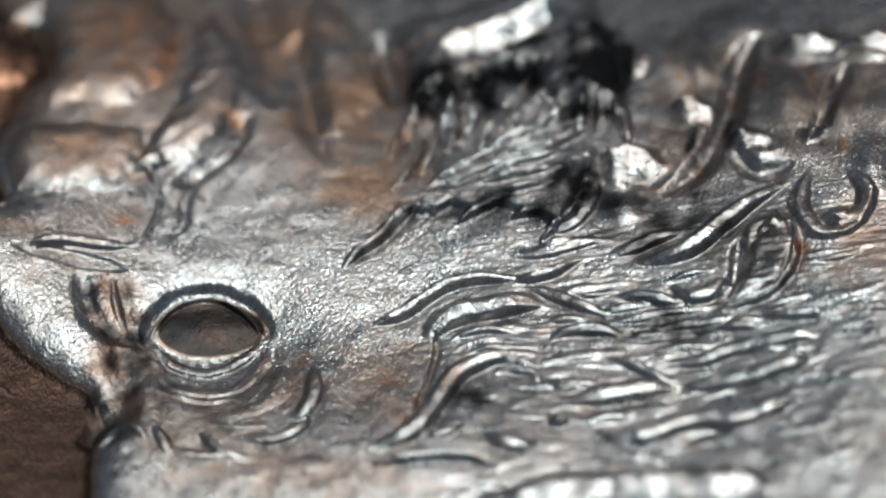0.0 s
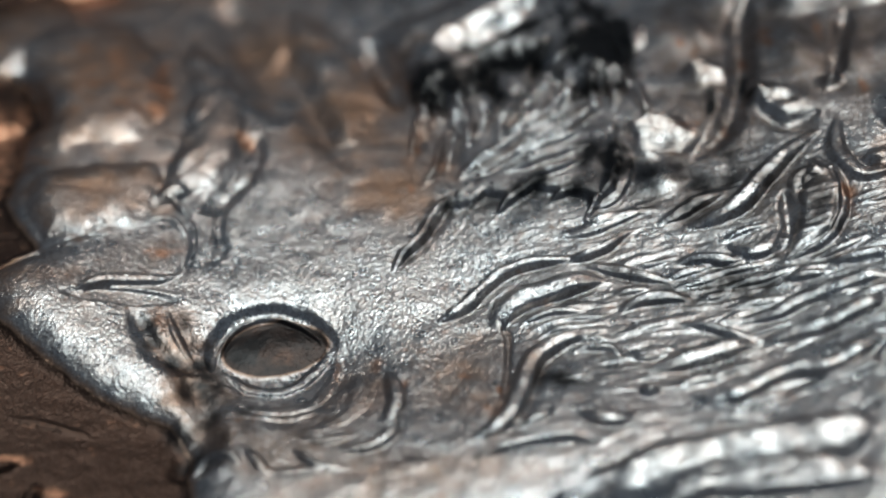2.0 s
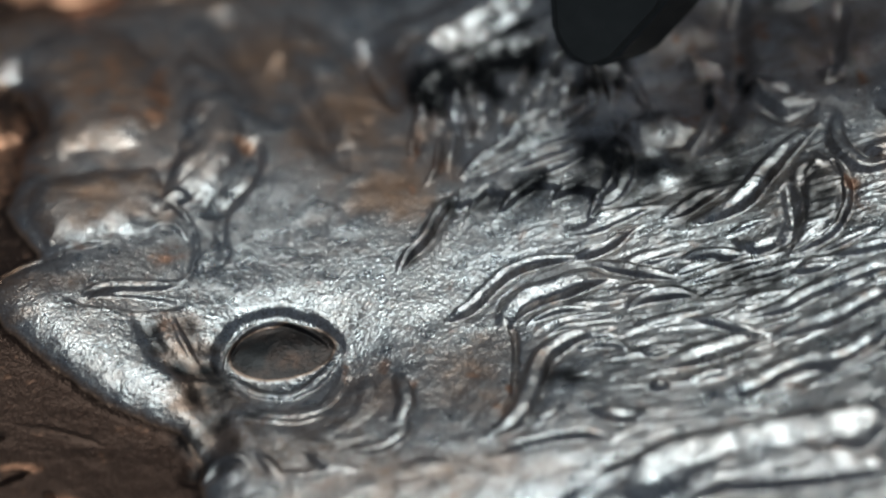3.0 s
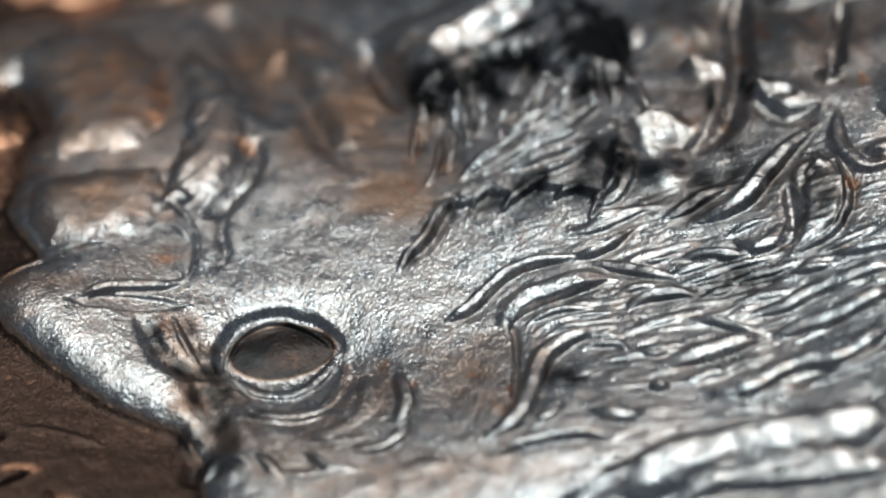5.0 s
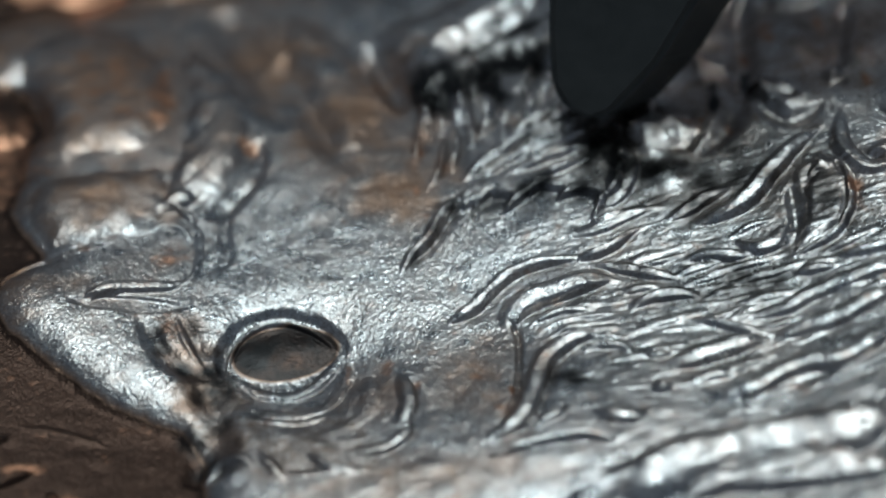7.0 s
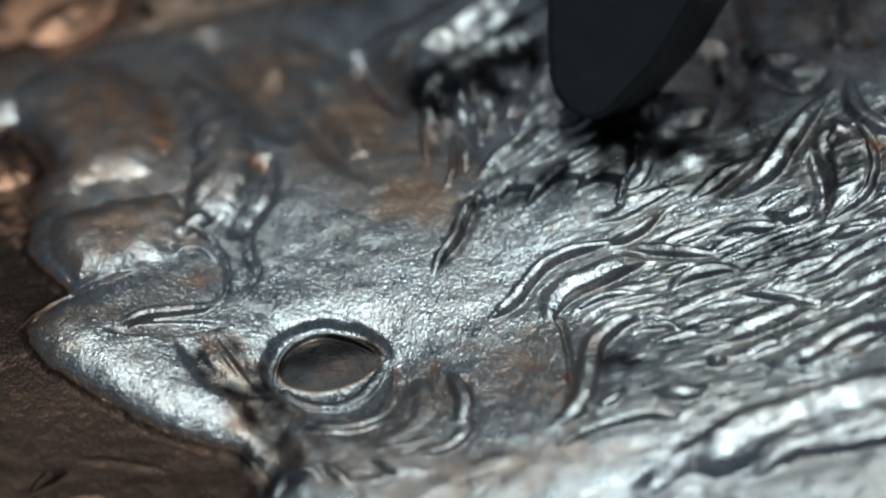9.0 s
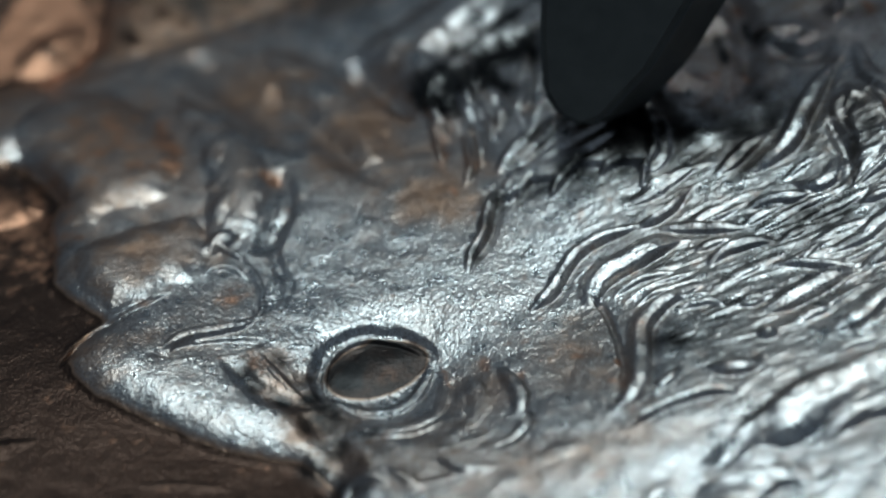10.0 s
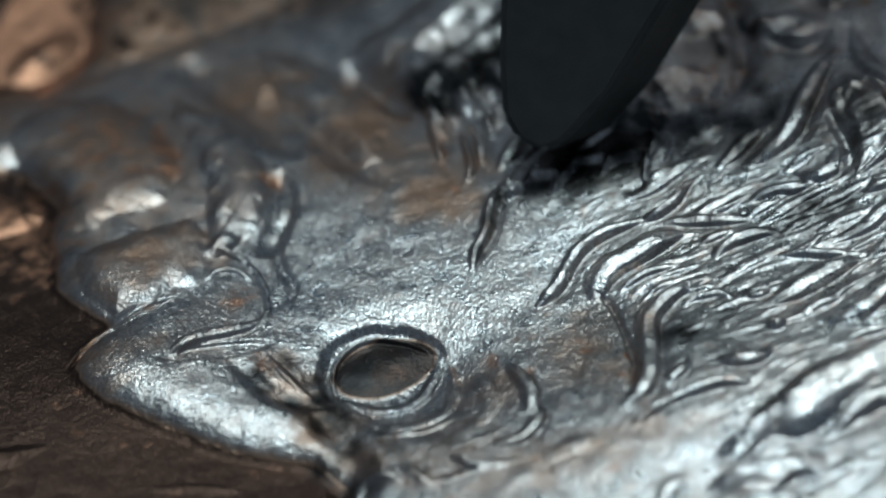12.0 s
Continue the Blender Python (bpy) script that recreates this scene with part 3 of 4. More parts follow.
lock("feather", [(0.510, -0.082), (0.680, -0.048), (0.806, -0.035)], 0.068, 0.023, 0.030, 0.45, 0.45)
lock("feather", [(0.376, -0.098), (0.566, -0.121), (0.806, -0.064), (0.971, -0.055)], 0.087, 0.023, 0.026, 0.45, 0.45)
lock("feather", [(0.943, -0.179), (1.079, -0.153), (1.231, -0.087), (1.364, -0.045)], 0.097, 0.026, 0.036, 0.45, 0.45)
lock("feather", [(1.087, -0.261), (1.250, -0.258), (1.426, -0.198), (1.601, -0.032), (1.798, 0.138), (1.978, 0.262)], 0.117, 0.034, 0.060, 0.30, 0.45)
# fine strands under the crest
lock("feather", [(-0.293, 0.852), (-0.244, 1.035), (-0.173, 1.298)], 0.031, 0.031, 0.050, 0.36, 0.36)
lock("feather", [(-0.264, 0.592), (-0.172, 0.722), (-0.085, 1.030)], 0.031, 0.031, 0.045, 0.36, 0.36)
lock("feather", [(-0.122, 0.674), (-0.038, 0.895), (-0.014, 1.117)], 0.034, 0.031, 0.050, 0.36, 0.36)
lock("feather", [(0.032, 0.864), (0.084, 1.043), (0.106, 1.237)], 0.034, 0.031, 0.060, 0.36, 0.36)
lock("feather", [(0.093, 0.923), (0.192, 1.083), (0.271, 1.306)], 0.038, 0.034, 0.060, 0.36, 0.36)
lock("feather", [(0.200, 0.962), (0.304, 1.060), (0.414, 1.270)], 0.054, 0.038, 0.060, 0.36, 0.36)
lock("feather", [(0.261, 0.848), (0.415, 0.952), (0.569, 1.055)], 0.046, 0.034, 0.050, 0.36, 0.36)
# crest masses
plate("crest", [(-0.213, 1.373), (-0.243, 1.764), (-0.320, 2.100), (-0.157, 2.196), (0.038, 2.229), (0.265, 2.311), (0.526, 2.481), (0.721, 2.537), (0.881, 2.459), (0.998, 1.655), (1.071, 1.089), (1.022, 0.881), (0.929, 1.115), (0.802, 1.056), (0.676, 1.216), (0.488, 1.474), (0.298, 1.512), (0.107, 1.269), (0.011, 1.115), (-0.085, 1.357), (-0.150, 1.084)], 0.230, 0.100, "dark crest of coarse spiky feathers")
plate("curl", [(1.857, 0.032), (1.958, -0.061), (1.969, -0.308), (1.884, -0.527), (1.710, -0.635), (1.567, -0.672), (1.668, -0.461), (1.751, -0.166)], 0.060, 0.026, "dark leaf-shaped curled feather")
lock("curl", [(1.528, -0.700), (1.669, -0.671), (1.840, -0.601), (1.960, -0.399), (1.977, -0.118), (1.883, 0.060)], 0.039, 0.023, 0.034, 0.30, 0.45)
groove([(1.664, -0.152), (1.633, -0.445), (1.537, -0.633)], 0.065, 0.030, 0.25, 0.25)
lock("feather", [(1.269, -0.457), (1.355, -0.572), (1.483, -0.578), (1.587, -0.449)], 0.107, 0.029, 0.036, 0.45, 0.45)
lock("feather", [(1.717, -0.199), (1.807, -0.094), (1.895, -0.132)], 0.097, 0.031, 0.025, 0.45, 0.45)
bump("", (1.299, 1.489), 0.156, 0.272, 0.032, 20)
bump("", (1.106, 0.528), 0.130, 0.160, 0.040, 0)
bump("", (1.439, 0.979), 0.125, 0.109, 0.036, -30)
bump("", (1.768, 0.585), 0.172, 0.115, 0.036, -15)
bump("", (1.969, 1.028), 0.120, 0.237, 0.032, 10)
bump("", (2.143, 1.457), 0.187, 0.109, 0.036, 0)
bump("", (2.480, 1.392), 0.156, 0.109, 0.036, 0)
bump("", (2.250, 0.867), 0.104, 0.211, 0.028, 0)
bump("", (1.698, 1.703), 0.156, 0.192, 0.028, 0)
bump("", (2.421, 0.280), 0.104, 0.256, 0.032, 0)
bump("", (1.034, 0.186), 0.114, 0.122, 0.028, 0)
bump("", (0.868, 1.852), 0.104, 0.224, 0.028, 0)
bump("", (1.491, 1.395), 0.068, 0.160, 0.024, 10)
bump("", (2.624, 0.805), 0.156, 0.192, 0.024, 0)
groove([(1.249, 0.282), (1.479, 0.507), (1.637, 0.911), (1.717, 1.348), (1.827, 1.653)], 0.122, 0.050, 0.25, 0.25)
groove([(1.628, 0.678), (1.777, 0.391), (2.000, 0.421)], 0.094, 0.040, 0.25, 0.25)
groove([(2.105, 0.631), (2.233, 0.976), (2.329, 1.280)], 0.086, 0.035, 0.25, 0.25)
lock("curl", [(2.279, 0.300), (2.363, 0.071), (2.258, -0.148), (2.101, -0.155), (2.033, 0.075), (2.091, 0.330)], 0.097, 0.041, 0.040, 0.30, 0.30, "blurred curled feather")
groove([(-2.464, 2.225), (-2.359, 2.089), (-2.319, 1.845), (-2.344, 1.641)], 0.079, 0.040, 0.25, 0.25)
bump("ornament", (-1.810, 3.181), 0.30, 0.16, 0.060, 20, "worn copper-coloured ornament on the field")
# the warm lamp's gleam on this field corner, painted as copper
stain("copper", (-1.723, 3.601), 0.35, 0.35, 1.40, 0)
stain("copper", (-1.706, 3.289), 0.35, 0.35, 1.40, 0)
stain("copper", (-1.953, 3.332), 0.35, 0.35, 1.40, 0)
# low letters or ornaments on the field
ridge("ornament", [(-3.065, -1.203), (-2.956, -1.129), (-2.808, -1.107)], 0.031, 0.031, 0.043, 0.45, 0.45, "small copper-edged ornament on the field")
ridge("ornament", [(-2.835, -1.445), (-2.750, -1.321), (-2.777, -1.298)], 0.038, 0.034, 0.043, 0.45, 0.45, "small copper-edged ornament on the field")
ridge("ornament", [(-2.809, -1.486), (-2.691, -1.451), (-2.616, -1.481)], 0.034, 0.031, 0.043, 0.45, 0.45, "small copper-edged ornament on the field")
ridge("ornament", [(-3.143, -0.920), (-3.030, -0.823), (-2.898, -0.799)], 0.034, 0.034, 0.034, 0.45, 0.45, "small copper-edged ornament on the field")
ridge("field_ripple", [(-3.695, -0.065), (-3.463, -0.096), (-3.205, -0.147)], 0.077, 0.061, 0.025, 0.45, 0.45)
ridge("field_ripple", [(-2.858, -0.716), (-2.573, -0.841), (-2.368, -0.977)], 0.038, 0.031, 0.013, 0.45, 0.45)
# brown and copper staining
stain("patina_warmth", (-1.941, 2.073), 0.606, 0.705, 0.80, -10)
stain("patina_warmth", (-2.177, 0.983), 0.510, 0.332, 0.80, -10)
stain("patina_warmth", (-0.513, 1.410), 0.446, 0.746, 0.80, -11)
stain("patina_warmth", (-0.423, 0.650), 0.351, 0.373, 0.80, -11)
stain("patina_warmth", (-0.941, 2.030), 0.478, 0.622, 0.80, -11)
stain("patina_warmth", (-1.366, 1.381), 0.287, 0.456, 0.52, -10)
stain("patina_warmth", (-3.176, 0.343), 0.829, 0.829, 0.80, -33)
stain("patina_warmth", (-2.802, 1.799), 0.510, 0.829, 0.80, -33)
stain("patina_warmth", (-2.881, -1.184), 0.638, 0.497, 0.69, -11)
# upper right: the warm lamp's cast, painted in as brown
stain("patina_warmth", (1.342, 0.739), 0.478, 0.580, 0.46, 0)
stain("patina_warmth", (2.051, 0.852), 0.542, 0.746, 0.48, 0)
stain("patina_warmth", (-0.293, -0.998), 0.255, 0.373, 0.60, -11)
stain("patina_warmth", (-0.830, -0.973), 0.159, 0.290, 0.60, -11)
stain("patina_warmth", (-1.832, 0.372), 0.128, 0.166, 0.60, -11)
stain("patina_warmth", (-1.893, -0.299), 0.128, 0.290, 0.52, -11)
stain("patina_warmth", (1.162, -0.059), 0.351, 0.207, 0.34, 0)
stain("patina_warmth", (0.053, -1.026), 0.128, 0.249, 0.43, -11)
stain("patina_warmth", (-2.210, 0.129), 0.415, 0.249, 0.30, -33)
stain("patina_warmth", (2.315, -0.273), 0.223, 0.497, 0.60, 0)
# copper spots; right of x = 1 they paint the warm lamp's glints
stain("copper", (-1.613, 1.889), 0.096, 0.332, 0.77, -10)
stain("copper", (-1.828, 1.647), 0.255, 0.124, 0.42, -10)
stain("copper", (-1.816, 0.370), 0.089, 0.108, 0.77, -11)
stain("copper", (-0.348, 0.788), 0.057, 0.124, 0.42, -11)
stain("copper", (1.272, 0.549), 0.083, 0.091, 0.59, 0)
stain("copper", (1.999, -0.355), 0.057, 0.166, 0.68, 0)
stain("copper", (-0.765, -0.797), 0.045, 0.124, 0.59, -11)
stain("copper", (-0.649, -1.029), 0.032, 0.124, 0.51, -11)
stain("copper", (-0.293, -0.998), 0.070, 0.124, 0.42, -11)
stain("copper", (-2.865, -1.074), 0.128, 0.050, 0.68, -11)
stain("copper", (-2.661, -1.380), 0.128, 0.066, 0.68, -11)
stain("copper", (-0.992, -0.734), 0.026, 0.124, 0.51, -11)
stain("copper", (-1.867, -0.624), 0.045, 0.099, 0.51, -11)
stain("copper", (1.839, 1.162), 0.064, 0.207, 0.59, 0)
stain("copper", (1.422, 1.248), 0.045, 0.166, 0.51, 0)
stain("copper", (-1.240, 1.264), 0.045, 0.091, 0.51, -11)
stain("patina_warmth", (-1.542, 3.364), 0.957, 0.580, 0.65, -33)
stain("patina_warmth", (-2.379, 1.755), 0.510, 0.912, 0.52, -10)
stain("patina_warmth", (-0.908, -1.722), 0.957, 0.249, 0.52, -11)
stain("patina_warmth", (-1.451, -1.489), 0.638, 0.207, 0.39, -33)
# shade in the gaps of crest, tuft and neck, painted as dark streaks
stain("toning_shade", (-0.171, 1.406), 0.057, 0.257, 1.30, 0)
stain("toning_shade", (-0.115, 1.419), 0.057, 0.257, 1.30, 0)
stain("toning_shade", (-0.059, 1.431), 0.057, 0.257, 1.30, 0)
stain("toning_shade", (-0.003, 1.442), 0.057, 0.257, 1.30, 0)
stain("toning_shade", (0.053, 1.453), 0.057, 0.257, 1.30, 0)
stain("toning_shade", (0.109, 1.464), 0.057, 0.257, 1.30, 0)
stain("toning_shade", (0.165, 1.473), 0.057, 0.257, 1.30, 0)
stain("toning_shade", (0.220, 1.483), 0.057, 0.257, 1.30, 0)
stain("toning_shade", (0.277, 1.492), 0.057, 0.257, 1.30, 0)
stain("toning_shade", (0.759, 1.469), 0.064, 0.394, 1.35, 0)
stain("toning_shade", (0.818, 1.467), 0.064, 0.394, 1.35, 0)
stain("toning_shade", (0.877, 1.466), 0.064, 0.394, 1.35, 0)
stain("toning_shade", (0.935, 1.464), 0.064, 0.394, 1.35, 0)
stain("toning_shade", (0.994, 1.462), 0.064, 0.394, 1.35, 0)
stain("toning_shade", (1.053, 1.460), 0.064, 0.394, 1.35, 0)
stain("toning_shade", (0.439, 0.203), 0.223, 0.124, 0.50, -11)
stain("toning_shade", (0.723, 0.302), 0.128, 0.249, 0.60, -11)
stain("toning_shade", (1.040, 0.195), 0.159, 0.187, 0.60, 0)
stain("toning_shade", (-0.347, 0.112), 0.051, 0.166, 0.60, -11)
stain("toning_shade", (1.466, 0.611), 0.128, 0.249, 0.60, 0)
stain("toning_shade", (1.779, -0.402), 0.159, 0.249, 0.60, 0)
stain("toning_shade", (1.786, 1.443), 0.159, 0.249, 0.60, 0)
stain("toning_shade", (1.469, 1.728), 0.191, 0.249, 0.50, 0)
stain("toning_shade", (2.234, 0.661), 0.128, 0.207, 0.60, 0)
stain("toning_shade", (0.185, -1.155), 0.128, 0.099, 0.30, -11)
# ragged lower ends of the crest
lock("feather", [(0.257, 1.004), (0.360, 1.192), (0.488, 1.391), (0.632, 1.614)], 0.042, 0.019, 0.050, 0.36, 0.36)
lock("feather", [(0.327, 0.958), (0.486, 1.169), (0.646, 1.361), (0.790, 1.472)], 0.042, 0.019, 0.050, 0.36, 0.36)
lock("feather", [(0.201, 1.110), (0.240, 1.300), (0.272, 1.433)], 0.042, 0.019, 0.050, 0.36, 0.36)
lock("feather", [(0.373, 0.871), (0.565, 1.015), (0.708, 1.155), (0.836, 1.242)], 0.042, 0.019, 0.050, 0.36, 0.36)
lock("feather", [(0.229, 0.740), (0.451, 0.857), (0.674, 0.952), (0.866, 1.061)], 0.042, 0.019, 0.050, 0.36, 0.36)
lock("feather", [(0.546, 0.742), (0.705, 0.854), (0.833, 0.925)], 0.042, 0.019, 0.050, 0.36, 0.36)
ridge("crest_tip", [(-0.184, 1.003), (-0.173, 1.171), (-0.165, 1.452)], 0.034, 0.031, 0.051, 0.45, 0.45)
ridge("crest_tip", [(-0.111, 1.050), (-0.091, 1.200), (-0.078, 1.468)], 0.034, 0.031, 0.051, 0.45, 0.45)
ridge("crest_tip", [(0.044, 0.997), (0.054, 1.165), (0.059, 1.445)], 0.034, 0.031, 0.051, 0.45, 0.45)
ridge("crest_tip", [(0.166, 1.116), (0.178, 1.250), (0.186, 1.506)], 0.034, 0.031, 0.051, 0.45, 0.45)
ridge("crest_tip", [(0.624, 0.977), (0.656, 1.104), (0.678, 1.355)], 0.034, 0.031, 0.051, 0.45, 0.45)
ridge("crest_tip", [(0.776, 0.896), (0.792, 1.025), (0.804, 1.276)], 0.034, 0.031, 0.051, 0.45, 0.45)
ridge("crest_tip", [(0.898, 0.876), (0.907, 1.005), (0.914, 1.254)], 0.034, 0.031, 0.051, 0.45, 0.45)
ridge("crest_tip", [(1.063, 0.740), (1.050, 0.883), (1.045, 1.137)], 0.034, 0.031, 0.051, 0.45, 0.45)
stain("patina_warmth", (-1.365, 3.944), 1.276, 0.829, 0.69, -33)
stain("patina_warmth", (-2.319, 3.081), 0.638, 1.244, 0.77, -33)
# worn bright faces of the crest and the throat
facet("crest_fold", [(-0.011, 1.865), (0.143, 1.952), (0.362, 2.028), (0.604, 2.158), (0.693, 2.013), (0.560, 1.876), (0.361, 1.768), (0.186, 1.667), (0.026, 1.695)], 0.092, -0.07, 0.16, 0.060, "bright worn fold of the crest")
# band of painted shade under the bright fold
stain("toning_shade", (-0.129, 1.544), 0.057, 0.054, 1.20, 0)
stain("toning_shade", (-0.056, 1.568), 0.057, 0.054, 1.20, 0)
stain("toning_shade", (0.017, 1.590), 0.057, 0.054, 1.20, 0)
stain("toning_shade", (0.089, 1.612), 0.057, 0.054, 1.20, 0)
stain("toning_shade", (0.161, 1.634), 0.057, 0.054, 1.20, 0)
stain("toning_shade", (0.234, 1.654), 0.057, 0.054, 1.20, 0)
stain("toning_shade", (0.308, 1.675), 0.057, 0.054, 1.20, 0)
stain("toning_shade", (0.380, 1.696), 0.057, 0.054, 1.20, 0)
stain("toning_shade", (0.453, 1.717), 0.057, 0.054, 1.20, 0)
stain("toning_shade", (0.526, 1.737), 0.057, 0.054, 1.20, 0)
stain("toning_shade", (0.599, 1.758), 0.057, 0.054, 1.20, 0)
stain("toning_shade", (0.671, 1.779), 0.057, 0.054, 1.20, 0)
stain("toning_shade", (0.744, 1.801), 0.057, 0.054, 1.20, 0)
stain("patina_warmth", (-1.283, -1.369), 0.542, 0.207, 0.43, -11)
stain("patina_warmth", (-1.529, -1.159), 0.287, 0.207, 0.34, -11)
stain("patina_warmth", (-0.446, -0.970), 0.383, 0.352, 0.47, -11)
stain("patina_warmth", (-0.959, -0.984), 0.223, 0.290, 0.50, -11)
stain("patina_warmth", (-0.278, -1.241), 0.191, 0.249, 0.60, -11)
stain("patina_warmth", (-1.250, -1.189), 0.446, 0.249, 0.43, -11)
stain("patina_warmth", (-1.845, -0.400), 0.159, 0.290, 0.69, -11)
stain("patina_warmth", (-1.628, -0.809), 0.191, 0.166, 0.52, -11)
stain("copper", (-0.160, -1.206), 0.032, 0.108, 0.70, -11)
stain("copper", (-0.264, -1.325), 0.051, 0.041, 0.60, -11)
stain("copper", (-0.478, -0.638), 0.032, 0.050, 0.50, -11)
stain("copper", (-0.336, -0.731), 0.026, 0.033, 0.50, -11)
stain("copper", (-0.356, 0.573), 0.032, 0.058, 0.70, -11)
stain("copper", (-0.333, 0.356), 0.026, 0.033, 0.60, -11)
stain("copper", (-0.255, 0.924), 0.022, 0.041, 0.70, -11)
stain("copper", (-1.217, 1.205), 0.045, 0.050, 0.60, -11)
# more shade painted into the dark gaps of crest and curls
stain("toning_shade", (0.466, 1.521), 0.191, 0.141, 1.30, -11)
stain("toning_shade", (0.868, 1.435), 0.198, 0.352, 1.40, -11)
stain("toning_shade", (0.025, 1.418), 0.179, 0.191, 1.40, -11)
stain("toning_shade", (1.428, 0.730), 0.051, 0.207, 1.00, -11)
stain("toning_shade", (1.632, 0.781), 0.057, 0.207, 0.90, 0)
stain("toning_shade", (2.139, 0.678), 0.057, 0.166, 0.80, 0)
stain("toning_shade", (1.424, 0.272), 0.077, 0.166, 0.70, 0)
stain("toning_shade", (1.949, 1.464), 0.128, 0.166, 0.60, 0)
# upper right: brown cast and orange glints of the warm lamp, painted in
stain("patina_warmth", (1.518, 1.229), 0.765, 0.622, 0.48, 0)
stain("patina_warmth", (2.313, 0.962), 0.510, 0.622, 0.48, 0)
stain("patina_warmth", (1.277, 0.700), 0.287, 0.332, 0.46, 0)
stain("copper", (1.241, 0.580), 0.038, 0.058, 0.80, 0)
stain("copper", (1.359, 1.315), 0.032, 0.108, 0.80, 0)
stain("copper", (1.445, 0.464), 0.032, 0.050, 0.70, 0)
stain("copper", (1.673, 1.036), 0.032, 0.091, 0.60, 0)
stain("copper", (2.129, 1.157), 0.038, 0.124, 0.70, 0)
stain("copper", (2.260, 0.554), 0.032, 0.083, 0.70, 0)
stain("copper", (1.970, -0.305), 0.032, 0.108, 0.80, 0)
stain("patina_warmth", (-1.821, -0.678), 0.175, 0.373, 0.80, -11)
stain("patina_warmth", (-1.741, -1.108), 0.191, 0.249, 0.69, -11)
stain("copper", (-1.908, 2.066), 0.351, 0.373, 0.42, -10)
stain("patina_warmth", (1.942, -0.209), 0.542, 0.415, 0.34, 0)
stain("patina_warmth", (-1.394, -1.290), 0.542, 0.207, 0.43, -11)
stain("toning_shade", (-1.331, -1.284), 0.638, 0.249, 0.32, -11)
stain("toning_shade", (1.558, -0.596), 0.510, 0.415, 0.27, -11)
stain("toning_shade", (-1.772, -1.288), 0.143, 0.290, 0.50, -11)
stain("toning_shade", (-1.613, -0.905), 0.191, 0.166, 0.30, -11)
stain("copper", (-1.916, -0.250), 0.077, 0.228, 0.30, -11)
stain("copper", (-1.852, -0.536), 0.070, 0.141, 0.35, -11)
facet("crest_fold", [(0.929, 0.669), (1.053, 0.731), (1.211, 0.636), (1.277, 0.473), (1.204, 0.363), (1.045, 0.374), (0.951, 0.492)], 0.090, 0.00, 0.17, 0.035, "bright worn fold of the crest")
facet("crest_fold", [(1.352, 1.071), (1.443, 1.095), (1.535, 0.959), (1.507, 0.871), (1.396, 0.925)], 0.090, 0.00, 0.17, 0.035, "bright worn fold of the crest")
facet("crest_fold", [(1.649, 0.735), (1.721, 0.772), (1.835, 0.659), (1.866, 0.564), (1.737, 0.592)], 0.090, 0.00, 0.17, 0.035, "bright worn fold of the crest")
facet("crest_fold", [(2.023, 1.525), (2.149, 1.576), (2.281, 1.484), (2.237, 1.384), (2.076, 1.415)], 0.090, 0.00, 0.17, 0.035, "bright worn fold of the crest")
facet("crest_fold", [(2.376, 1.455), (2.502, 1.508), (2.660, 1.435), (2.653, 1.318), (2.461, 1.341)], 0.090, 0.00, 0.17, 0.035, "bright worn fold of the crest")
facet("crest_fold", [(1.078, 1.545), (1.170, 1.548), (1.186, 1.415), (1.107, 1.387)], 0.090, 0.00, 0.17, 0.035, "bright worn fold of the crest")
facet("crest_fold", [(2.058, 0.661), (2.139, 0.687), (2.135, 0.595), (2.070, 0.575)], 0.090, 0.00, 0.17, 0.035, "bright worn fold of the crest")
facet("crest_fold", [(2.167, -0.087), (2.263, -0.042), (2.321, -0.144), (2.223, -0.221)], 0.090, 0.00, 0.17, 0.035, "bright worn fold of the crest")
stain("copper", (-2.606, 1.636), 0.30, 0.45, 0.55, 0)
# darker far edge above the throat
stain("toning_shade", (-0.732, 3.212), 0.45, 0.35, 0.85, 0)
stain("toning_shade", (-0.991, 3.647), 0.35, 0.35, 0.70, 0)
stain("toning_shade", (-0.275, 2.980), 0.50, 0.35, 0.70, 0)
stain("toning_shade", (-0.153, 2.657), 0.40, 0.30, 0.60, 0)
# shade of the probe on the upper right, painted as a broad patch
stain("toning_shade", (2.0, 1.1), 1.0, 1.0, 0.46, 0)
# dark recesses between neck feathers, shade painted in
stain("toning_shade", (1.168, -0.758), 0.48, 0.22, 0.72, -11)
stain("toning_shade", (0.426, -1.218), 0.26, 0.14, 0.45, -11)
stain("patina_warmth", (-1.9, 1.9), 1.0, 1.0, 0.66, 0)
stain("patina_warmth", (-0.5, 1.2), 0.6, 0.8, 0.62, 0)


stains["patina_warmth"] = np.maximum(stains["patina_warmth"], 0.85 * np.clip((GY - 2.3) / 0.6, 0, 1) + 0.1 * wobble * (GY > 2.3))
stains["patina_warmth"] = np.maximum(stains["patina_warmth"], 0.13 + 0.10 * drift)
comb = cloud(3)
for _ in range(14):
    comb = (comb + np.roll(comb, 2, 1) + np.roll(comb, -2, 1)) / 3
neck = np.clip((GX + 0.3) / 0.5, 0, 1) * np.clip((0.4 - GY) / 0.4, 0, 1)
low += 0.0022 * wobble + 0.0009 * neck * comb / comb.std()
frost = np.clip(1.15 - 0.55 * np.clip(GY - 0.4, 0, 2) - 0.50 * neck, 0.2, 1.2) * np.clip(1.1 - 0.8 * stains["toning_shade"], 0.2, 1)
